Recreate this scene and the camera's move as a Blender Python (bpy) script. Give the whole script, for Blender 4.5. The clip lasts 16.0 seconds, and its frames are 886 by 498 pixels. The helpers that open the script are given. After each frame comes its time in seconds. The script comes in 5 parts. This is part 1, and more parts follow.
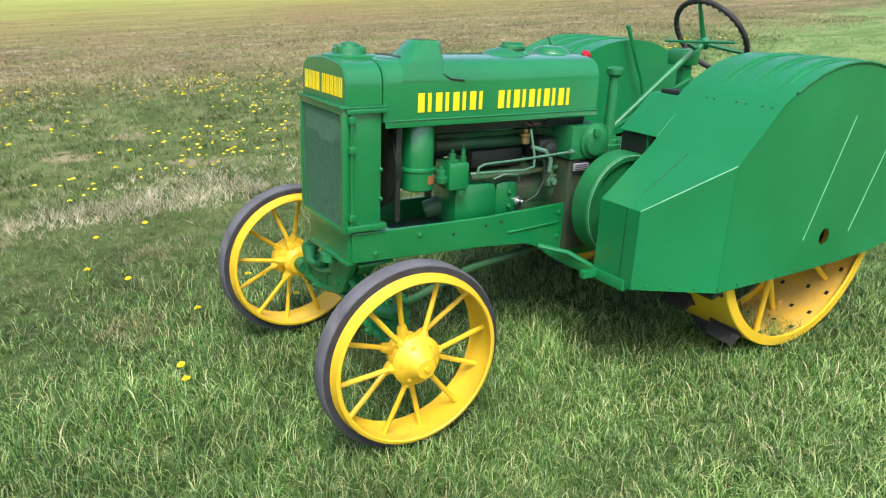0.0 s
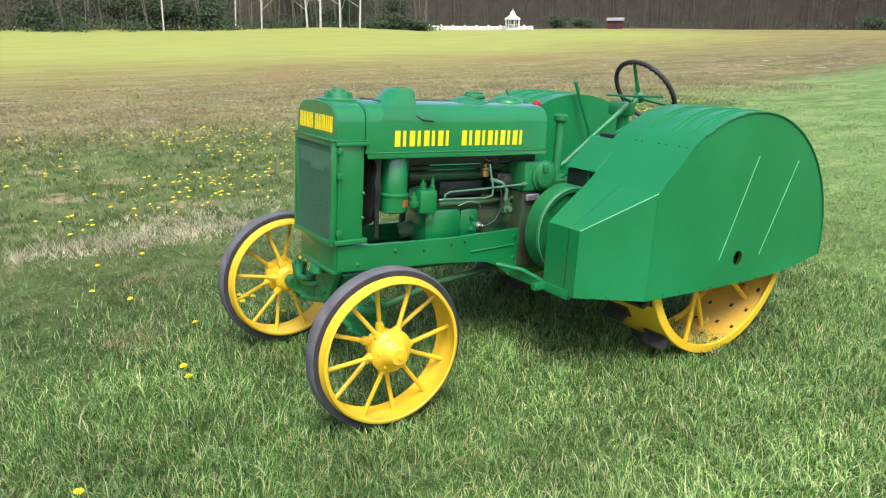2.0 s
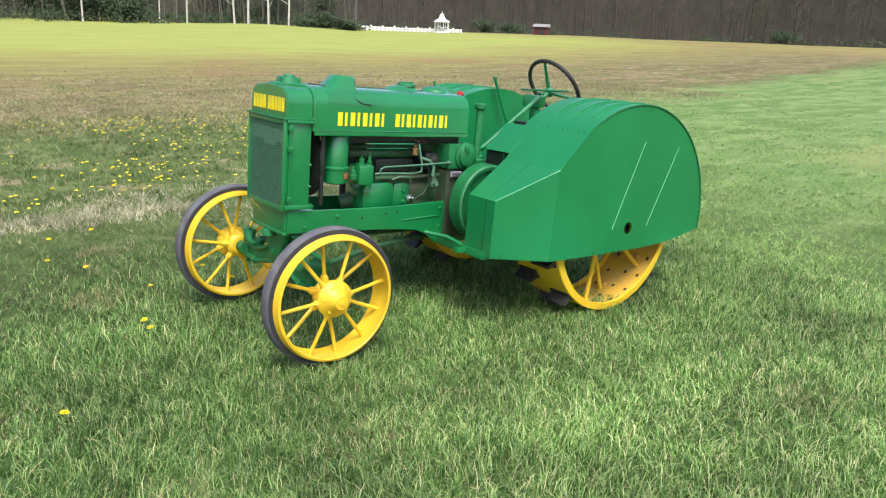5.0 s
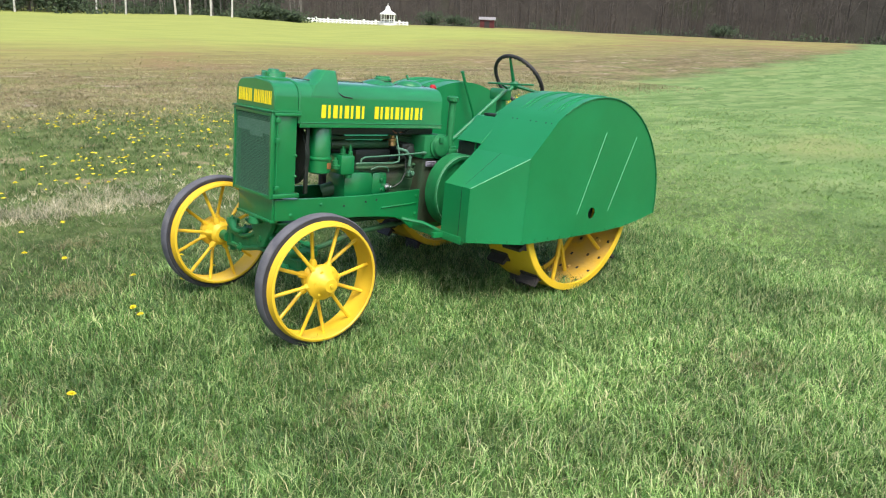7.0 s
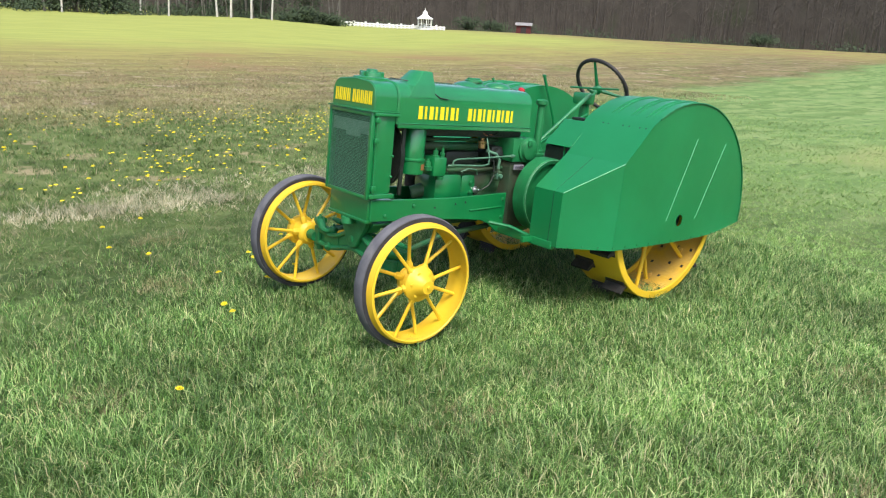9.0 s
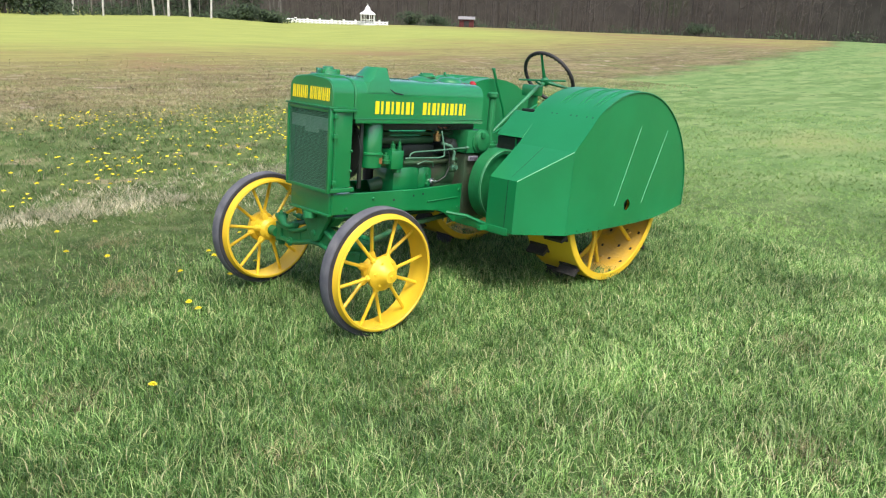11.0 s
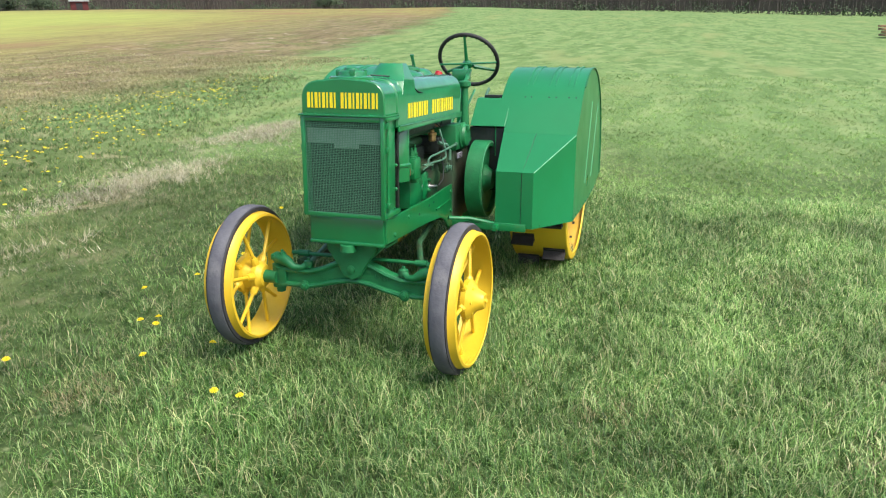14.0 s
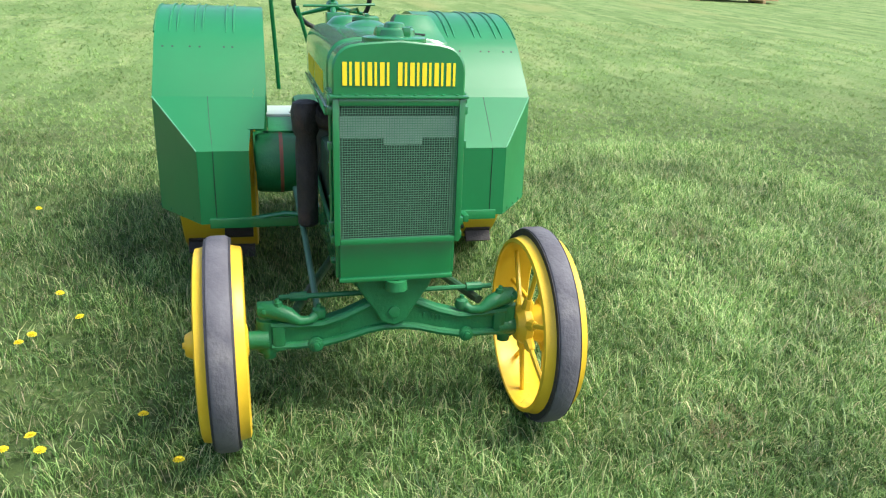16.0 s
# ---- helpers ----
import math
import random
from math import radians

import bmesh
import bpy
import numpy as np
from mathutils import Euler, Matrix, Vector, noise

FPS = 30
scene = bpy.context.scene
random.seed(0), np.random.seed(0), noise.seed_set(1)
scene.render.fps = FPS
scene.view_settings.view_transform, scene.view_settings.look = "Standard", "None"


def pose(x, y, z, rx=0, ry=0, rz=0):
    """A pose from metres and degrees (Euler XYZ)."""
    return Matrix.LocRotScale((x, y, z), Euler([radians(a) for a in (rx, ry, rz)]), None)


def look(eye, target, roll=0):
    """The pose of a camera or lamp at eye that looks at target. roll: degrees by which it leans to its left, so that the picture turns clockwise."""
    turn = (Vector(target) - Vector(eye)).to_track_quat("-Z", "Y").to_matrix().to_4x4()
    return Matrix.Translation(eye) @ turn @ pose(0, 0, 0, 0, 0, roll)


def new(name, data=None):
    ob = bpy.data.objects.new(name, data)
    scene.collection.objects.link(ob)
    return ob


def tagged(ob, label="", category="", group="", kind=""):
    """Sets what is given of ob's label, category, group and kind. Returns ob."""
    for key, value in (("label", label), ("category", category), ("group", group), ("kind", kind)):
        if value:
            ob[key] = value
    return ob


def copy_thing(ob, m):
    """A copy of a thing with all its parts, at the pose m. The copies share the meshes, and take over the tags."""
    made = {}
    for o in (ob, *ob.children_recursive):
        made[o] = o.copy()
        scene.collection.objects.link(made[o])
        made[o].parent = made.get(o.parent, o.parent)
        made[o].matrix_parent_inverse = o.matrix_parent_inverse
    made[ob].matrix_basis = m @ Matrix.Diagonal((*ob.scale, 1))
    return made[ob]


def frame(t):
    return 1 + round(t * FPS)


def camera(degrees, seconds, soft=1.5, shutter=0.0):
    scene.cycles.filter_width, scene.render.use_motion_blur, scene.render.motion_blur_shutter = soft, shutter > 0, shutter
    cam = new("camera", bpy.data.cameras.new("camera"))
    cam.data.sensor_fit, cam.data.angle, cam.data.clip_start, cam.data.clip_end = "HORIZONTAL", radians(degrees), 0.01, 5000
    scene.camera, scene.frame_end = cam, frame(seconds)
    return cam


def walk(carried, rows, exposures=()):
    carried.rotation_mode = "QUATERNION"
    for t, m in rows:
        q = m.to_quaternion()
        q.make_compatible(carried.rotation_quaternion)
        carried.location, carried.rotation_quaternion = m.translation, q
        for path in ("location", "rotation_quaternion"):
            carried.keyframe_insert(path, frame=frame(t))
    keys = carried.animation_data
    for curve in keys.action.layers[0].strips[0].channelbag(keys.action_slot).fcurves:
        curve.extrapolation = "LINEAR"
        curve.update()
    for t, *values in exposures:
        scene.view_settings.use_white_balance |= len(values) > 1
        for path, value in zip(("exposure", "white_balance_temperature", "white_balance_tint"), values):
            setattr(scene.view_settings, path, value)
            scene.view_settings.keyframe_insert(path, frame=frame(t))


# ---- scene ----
cam = camera(62.0, 16.0, 1.15)
PATH = [
    (0, (-0.904, -2.381, 1.524), (0.069, -0.785, 0.813), -1.0),
    (0.5, (-0.924, -2.509, 1.502), (0.069, -0.891, 0.871), -1.1),
    (1, (-0.993, -2.566, 1.532), (0.028, -0.982, 0.86), 0.1),
    (1.5, (-1.097, -2.697, 1.495), (-0.018, -1.115, 0.917), 0.9),
    (2, (-1.167, -2.823, 1.513), (-0.106, -1.224, 0.952), 0.1),
    (2.5, (-1.286, -2.96, 1.507), (-0.17, -1.403, 0.932), -0.1),
    (3, (-1.321, -3.068, 1.504), (-0.182, -1.526, 0.935), -0.1),
    (5.5, (-1.575, -3.265, 1.491), (-0.328, -1.807, 0.928), 2.6),
    (6, (-1.646, -3.245, 1.495), (-0.366, -1.825, 0.908), 2.9),
    (6.5, (-1.687, -3.302, 1.493), (-0.374, -1.906, 0.921), 2.2),
    (7, (-1.766, -3.328, 1.508), (-0.444, -1.938, 0.941), 2.3),
    (7.5, (-1.802, -3.258, 1.485), (-0.456, -1.881, 0.946), 3.0),
    (8, (-1.827, -3.252, 1.475), (-0.48, -1.881, 0.922), 2.8),
    (8.5, (-1.947, -3.113, 1.473), (-0.627, -1.728, 0.892), 3.5),
    (9, (-1.99, -3.088, 1.477), (-0.724, -1.644, 0.919), 3.0),
    (11.5, (-2.229, -3.161, 1.489), (-0.801, -1.877, 0.932), 0.8),
    (12, (-2.405, -2.944, 1.501), (-0.895, -1.752, 0.956), -0.5),
    (12.5, (-2.591, -2.624, 1.483), (-1.016, -1.531, 0.912), -0.3),
    (13, (-2.708, -2.215, 1.491), (-1.066, -1.241, 0.894), -1.2),
    (13.5, (-2.787, -1.783, 1.505), (-1.049, -0.984, 0.923), -1.1),
    (14, (-2.716, -1.319, 1.514), (-0.904, -0.74, 0.899), -0.8),
    (14.5, (-2.607, -0.864, 1.557), (-0.754, -0.584, 0.858), -0.4),
    (15, (-2.383, -0.413, 1.597), (-0.528, -0.371, 0.85), 1.2),
    (15.5, (-2.23, 0.011, 1.525), (-0.386, -0.189, 0.777), 2.8),
    (16, (-1.947, 0.368, 1.514), (-0.159, -0.087, 0.743), 3.0),
]
walk(cam, [(t, look(eye, target, roll)) for t, eye, target, roll in PATH], [(0, 0.74), (3, 0.74), (7, 0.70), (13, 0.72), (14.5, 0.84), (16, 1.02)])

# ---- light: bright hazy sky, very soft sun ----
SUN_EL, SUN_AZ = 58, 203
world = bpy.data.worlds.new("sky")
world.use_nodes = True
scene.world = world
wn = world.node_tree
sky = wn.nodes.new("ShaderNodeTexSky")
sky.sky_type = "NISHITA"
sky.sun_disc = False
sky.sun_elevation = radians(SUN_EL)
sky.sun_rotation = radians(SUN_AZ)
sky.air_density, sky.dust_density, sky.ozone_density = 1.0, 3.4, 1.0
wn.links.new(sky.outputs[0], wn.nodes["Background"].inputs[0])
wn.nodes["Background"].inputs[1].default_value = 0.15
sun = bpy.data.lights.new("sun", "SUN")
sun.energy, sun.angle, sun.color = 2.5, radians(26), (1.0, 0.965, 0.90)
sun_ob = new("sun", sun)
sa, se = radians(SUN_AZ), radians(SUN_EL)
sun_ob.matrix_world = look((math.sin(sa) * math.cos(se) * 30, math.cos(sa) * math.cos(se) * 30, math.sin(se) * 30), (0, 0, 0))


# ---- materials ----
def mat(name, c1, c2, rough=0.5, metal=0.0, scale=8.0, bump=0.1, bscale=60.0, dirt=None, dscale=2.5, damt=0.55, coat=0.0, spec=0.5, rand=0.0):
    """Paint, metal or soil: two colours mixed by noise, a stain colour at a larger scale, fine relief."""
    m = bpy.data.materials.new(name)
    m.use_nodes = True
    n, l = m.node_tree.nodes, m.node_tree.links
    b = n["Principled BSDF"]
    tc = n.new("ShaderNodeTexCoord")

    def noise_node(s, detail=5):
        t = n.new("ShaderNodeTexNoise")
        t.inputs["Scale"].default_value = s
        t.inputs["Detail"].default_value = detail
        l.new(tc.outputs["Object"], t.inputs["Vector"])
        return t.outputs["Fac"]

    def mix(fac, a, bb):
        x = n.new("ShaderNodeMix")
        x.data_type = "RGBA"
        for sock, v in ((x.inputs[0], fac), (x.inputs[6], a), (x.inputs[7], bb)):
            if isinstance(v, (tuple, float, int)):
                sock.default_value = (*v, 1) if isinstance(v, tuple) else v
            else:
                l.new(v, sock)
        return x.outputs[2]

    def ramp(fac, lo, hi):
        r = n.new("ShaderNodeMapRange")
        r.inputs[1].default_value, r.inputs[2].default_value = lo, hi
        l.new(fac, r.inputs[0])
        return r.outputs[0]

    col = mix(ramp(noise_node(scale), 0.3, 0.7), c1, c2)
    if dirt:
        col = mix(ramp(noise_node(dscale, 8), damt, damt + 0.18), col, dirt)
    if rand:
        info = n.new("ShaderNodeObjectInfo")
        hsv = n.new("ShaderNodeHueSaturation")
        l.new(ramp(info.outputs["Random"], 0.0, 1.0), hsv.inputs["Value"])
        hsv.inputs["Value"].default_value = 1
        rr = n.new("ShaderNodeMapRange")
        rr.inputs[3].default_value, rr.inputs[4].default_value = 1 - rand, 1 + rand
        l.new(info.outputs["Random"], rr.inputs[0])
        l.new(rr.outputs[0], hsv.inputs["Value"])
        l.new(col, hsv.inputs["Color"])
        col = hsv.outputs[0]
    l.new(col, b.inputs["Base Color"])
    rg = n.new("ShaderNodeMapRange")
    rg.inputs[3].default_value, rg.inputs[4].default_value = max(0.03, rough - 0.08), min(1, rough + 0.1)
    l.new(noise_node(scale * 2.3), rg.inputs[0])
    l.new(rg.outputs[0], b.inputs["Roughness"])
    b.inputs["Metallic"].default_value = metal
    b.inputs["Coat Weight"].default_value = coat
    b.inputs["Coat Roughness"].default_value = 0.10
    b.inputs["Specular IOR Level"].default_value = spec
    if bump:
        bp = n.new("ShaderNodeBump")
        bp.inputs["Strength"].default_value = bump
        bp.inputs["Distance"].default_value = 0.01
        l.new(noise_node(bscale, 3), bp.inputs["Height"])
        l.new(bp.outputs[0], b.inputs["Normal"])
    return m


GREEN = mat("green_paint", (0.003, 0.150, 0.040), (0.004, 0.185, 0.052), 0.36, 0, 5, 0.05, 40, (0.005, 0.205, 0.062), 1.7, 0.56, 1.0)
FENDER = mat("green_sheet_metal", (0.003, 0.160, 0.046), (0.004, 0.186, 0.055), 0.38, 0, 2.2, 0.10, 5, (0.006, 0.210, 0.070), 1.1, 0.55, 0.35)
CAST = mat("green_cast_iron", (0.005, 0.120, 0.034), (0.012, 0.175, 0.055), 0.46, 0, 14, 0.16, 90, (0.030, 0.110, 0.050), 6, 0.60)
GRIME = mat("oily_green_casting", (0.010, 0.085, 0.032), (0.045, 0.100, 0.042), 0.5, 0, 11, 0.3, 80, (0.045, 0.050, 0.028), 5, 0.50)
# also colours the box and discs that stand in for shade
DARK = mat("dark_parts_and_shade", (0.006, 0.010, 0.008), (0.018, 0.022, 0.018), 0.5, 0, 12, 0.3, 70)
RUSTY = mat("weathered_brown_casting", (0.050, 0.045, 0.026), (0.020, 0.060, 0.028), 0.6, 0, 9, 0.3, 60)
BLACK = mat("black_iron", (0.012, 0.012, 0.013), (0.035, 0.030, 0.030), 0.6, 0, 20, 0.4, 90, (0.06, 0.035, 0.03), 9, 0.58)
YELLOW = mat("yellow_wheel_paint", (0.70, 0.45, 0.022), (0.76, 0.51, 0.032), 0.42, 0, 6, 0.12, 50, (0.70, 0.42, 0.014), 4, 0.60)
WORN = mat("worn_dusty_yellow", (0.62, 0.40, 0.10), (0.72, 0.43, 0.03), 0.6, 0, 7, 0.2, 50, (0.35, 0.22, 0.10), 6, 0.54)
DECAL = mat("yellow_decal", (0.80, 0.60, 0.010), (0.84, 0.66, 0.015), 0.45, 0, 20, 0.0)
RUBBER = mat("grey_rubber", (0.080, 0.080, 0.095), (0.125, 0.125, 0.140), 0.8, 0, 14, 0.3, 70, (0.17, 0.165, 0.17), 9, 0.60)
RUBBER_EDGE = mat("black_rubber", (0.020, 0.021, 0.028), (0.035, 0.036, 0.044), 0.7, 0, 20, 0.2, 80)
WIRE = mat("grey_green_wire", (0.085, 0.23, 0.14), (0.12, 0.28, 0.18), 0.45, 0.2, 30, 0.0)
CORE = mat("radiator_core", (0.003, 0.012, 0.008), (0.006, 0.020, 0.012), 0.6, 0, 40, 0.3, 200)
SHUTTER = mat("pale_shutter_band", (0.24, 0.33, 0.28), (0.31, 0.40, 0.34), 0.55, 0, 20, 0.2, 120)
STEEL = mat("bright_steel", (0.55, 0.55, 0.55), (0.7, 0.7, 0.68), 0.3, 1.0, 30, 0.0)
LINE = mat("pale_green_tube", (0.05, 0.15, 0.09), (0.10, 0.21, 0.14), 0.4, 0.1, 20, 0.05, 90)
EDGE = mat("bare_edge_line", (0.10, 0.34, 0.18), (0.15, 0.40, 0.23), 0.4, 0.1, 20, 0.0)
BRASS = mat("dull_brass", (0.45, 0.26, 0.10), (0.5, 0.32, 0.16), 0.35, 0.9, 30, 0.1)
COPPER = mat("reddish_wiring", (0.30, 0.09, 0.05), (0.20, 0.10, 0.06), 0.5, 0.2, 40, 0.0)
RED = mat("red_cap", (0.50, 0.012, 0.02), (0.42, 0.01, 0.016), 0.35, 0, 20, 0.0)
ORANGE = mat("faded_orange_sticker", (0.32, 0.10, 0.03), (0.26, 0.12, 0.04), 0.6, 0, 30, 0.0)
PLATE = mat("lavender_tag", (0.28, 0.26, 0.34), (0.35, 0.33, 0.38), 0.5, 0.2, 30, 0.0)
PLATFORM = mat("pale_platform", (0.50, 0.60, 0.56), (0.42, 0.54, 0.48), 0.4, 0, 10, 0.1)
WHITE = mat("white_paint", (0.78, 0.78, 0.77), (0.7, 0.71, 0.70), 0.5, 0, 3, 0.05)
BARK = mat("grey_brown_bark", (0.034, 0.029, 0.025), (0.075, 0.064, 0.056), 0.9, 0, 3, 0.4, 12)
BIRCH = mat("white_birch_bark", (0.42, 0.40, 0.37), (0.55, 0.53, 0.50), 0.8, 0, 2, 0.3, 8, (0.05, 0.045, 0.04), 1.6, 0.60)
TWIG = mat("bare_twigs", (0.044, 0.037, 0.031), (0.085, 0.072, 0.060), 0.9, 0, 0.35, 0.0)
BUSH = mat("spring_leaves", (0.016, 0.032, 0.012), (0.038, 0.064, 0.020), 0.8, 0, 0.9, 0.0)
WOODS = mat("deep_woods", (0.030, 0.026, 0.022), (0.060, 0.052, 0.045), 0.95, 0, 0.5, 0.0, 1, (0.030, 0.038, 0.018), 0.12, 0.55)
BARN = mat("dark_red_boards", (0.11, 0.02, 0.02), (0.08, 0.015, 0.016), 0.8, 0, 3, 0.2, 20)
ROOF = mat("grey_shingle", (0.20, 0.19, 0.19), (0.27, 0.26, 0.26), 0.9, 0, 4, 0.3, 20)
BLUE = mat("dark_blue_paint", (0.02, 0.05, 0.12), (0.03, 0.07, 0.15), 0.5, 0, 3, 0.05)
LUMBER = mat("weathered_lumber", (0.34, 0.22, 0.12), (0.44, 0.29, 0.16), 0.8, 0, 5, 0.2, 30, rand=0.3)
PETAL = mat("dandelion_petals", (0.78, 0.62, 0.010), (0.82, 0.70, 0.025), 0.7, 0, 60, 0.0)


def ground_material():
    m = bpy.data.materials.new("lawn_and_field")
    m.use_nodes = True
    n, l = m.node_tree.nodes, m.node_tree.links
    b = n["Principled BSDF"]
    b.inputs["Roughness"].default_value = 0.95
    b.inputs["Specular IOR Level"].default_value = 0.15
    tc = n.new("ShaderNodeTexCoord")
    sep = n.new("ShaderNodeSeparateXYZ")
    l.new(tc.outputs["Object"], sep.inputs[0])

    def m2(op, a, bb=0.0, c=None):
        x = n.new("ShaderNodeMath")
        x.operation = op
        for i, v in enumerate((a, bb) if c is None else (a, bb, c)):
            if isinstance(v, (int, float)):
                x.inputs[i].default_value = v
            else:
                l.new(v, x.inputs[i])
        return x.outputs[0]

    def noise_node(s, detail=5, stretch=None):
        t = n.new("ShaderNodeTexNoise")
        t.inputs["Scale"].default_value = s
        t.inputs["Detail"].default_value = detail
        if stretch:
            mp = n.new("ShaderNodeMapping")
            mp.inputs["Scale"].default_value = stretch
            mp.inputs["Rotation"].default_value = (0, 0, radians(-30))
            l.new(tc.outputs["Object"], mp.inputs[0])
            l.new(mp.outputs[0], t.inputs["Vector"])
        else:
            l.new(tc.outputs["Object"], t.inputs["Vector"])
        return t.outputs["Fac"]

    def step(v, lo, hi):
        r = n.new("ShaderNodeMapRange")
        r.interpolation_type = "SMOOTHSTEP"
        r.inputs[1].default_value, r.inputs[2].default_value = lo, hi
        l.new(v, r.inputs[0])
        return r.outputs[0]

    def mix(fac, a, bb):
        x = n.new("ShaderNodeMix")
        x.data_type = "RGBA"
        for sock, v in ((x.inputs[0], fac), (x.inputs[6], a), (x.inputs[7], bb)):
            if isinstance(v, tuple):
                sock.default_value = (*v, 1)
            else:
                l.new(v, sock)
        return x.outputs[2]

    x, y = sep.outputs[0], sep.outputs[1]
    xp = m2("MAXIMUM", x, 0.0)
    line = m2("ADD", m2("ADD", 9.0, m2("MULTIPLY", x, 0.05)), m2("MULTIPLY", m2("MULTIPLY", xp, xp), 0.0016))
    s = m2("SUBTRACT", y, line)
    wob = m2("MULTIPLY", m2("SUBTRACT", noise_node(0.35, 6), 0.5), 3.6)
    sw = m2("ADD", s, wob)
    fine, mid, big = noise_node(26, 6), noise_node(3.5, 6), noise_node(0.45, 5)
    streak = noise_node(1.0, 7, (0.25, 1.4, 1))
    lawn = mix(step(mid, 0.35, 0.65), (0.036, 0.062, 0.018), (0.068, 0.108, 0.032))
    lawn = mix(step(big, 0.50, 0.72), lawn, (0.105, 0.160, 0.052))
    lawn = mix(step(fine, 0.52, 0.72), lawn, (0.155, 0.185, 0.085))
    swath = m2("MULTIPLY", m2("SUBTRACT", 1.0, step(m2("ABSOLUTE", m2("SUBTRACT", y, m2("ADD", 3.05, m2("MULTIPLY", x, 0.15)))), 0.12, 0.62)), step(noise_node(1.6, 7), 0.50, 0.64))
    lawn = mix(swath, lawn, (0.360, 0.320, 0.210))
    soil = mix(step(streak, 0.38, 0.62), (0.140, 0.110, 0.054), (0.230, 0.190, 0.098))
    soil = mix(step(noise_node(1.3, 8), 0.58, 0.66), soil, (0.320, 0.258, 0.190))
    soil = mix(step(noise_node(0.9, 8), 0.50, 0.62), soil, (0.150, 0.160, 0.056))
    soil = mix(step(noise_node(5.0, 8), 0.52, 0.66), soil, (0.078, 0.066, 0.034))
    soil = mix(step(noise_node(17.0, 6), 0.58, 0.70), soil, (0.300, 0.255, 0.150))
    weeds = mix(step(noise_node(2.2, 8), 0.40, 0.62), (0.070, 0.105, 0.030), (0.130, 0.160, 0.060))
    weeds = mix(step(noise_node(1.4, 8), 0.56, 0.66), weeds, (0.260, 0.225, 0.130))
    straw = mix(step(streak, 0.35, 0.65), (0.210, 0.180, 0.070), (0.262, 0.240, 0.084))
    straw = mix(step(noise_node(2.6, 8, (0.5, 1.5, 1)), 0.55, 0.68), straw, (0.150, 0.140, 0.056))
    straw = mix(step(noise_node(0.16, 6), 0.52, 0.66), straw, (0.235, 0.160, 0.078))
    bright = mix(step(streak, 0.3, 0.7), (0.255, 0.290, 0.078), (0.310, 0.335, 0.092))
    c = mix(step(m2("SUBTRACT", sw, m2("MULTIPLY", xp, 0.32)), -7.6, -6.0), lawn, weeds)
    c = mix(step(m2("ADD", sw, m2("MULTIPLY", m2("SUBTRACT", mid, 0.5), 3.0)), -1.6, 2.2), c, soil)
    c = mix(step(m2("ADD", s, m2("MULTIPLY", wob, 2.6)), 4.0, 16.0), c, straw)
    c = mix(step(m2("ADD", s, m2("MULTIPLY", wob, 3.2)), 13.0, 26.0), c, bright)
    far = m2("MULTIPLY", step(x, 44.0, 64.0), step(sw, -1.0, 3.0))
    c = mix(far, c, straw)
    far_lawn = m2("MULTIPLY", step(x, 2.2, 8.0), m2("SUBTRACT", 1.0, step(sw, -0.6, 1.0)))
    green = mix(step(streak, 0.3, 0.7), (0.105, 0.178, 0.054), (0.165, 0.252, 0.088))
    green = mix(step(noise_node(1.7, 8, (0.55, 1.3, 1)), 0.46, 0.66), green, (0.205, 0.275, 0.108))
    green = mix(step(noise_node(4.2, 8, (0.6, 1.2, 1)), 0.55, 0.70), green, (0.078, 0.138, 0.042))
    green = mix(step(noise_node(0.33, 6, (0.4, 1.4, 1)), 0.54, 0.72), green, (0.215, 0.255, 0.098))
    c = mix(far_lawn, c, green)
    l.new(c, b.inputs["Base Color"])
    bp = n.new("ShaderNodeBump")
    bp.inputs["Strength"].default_value = 0.7
    bp.inputs["Distance"].default_value = 0.05
    l.new(noise_node(14, 8), bp.inputs["Height"])
    l.new(bp.outputs[0], b.inputs["Normal"])
    return m


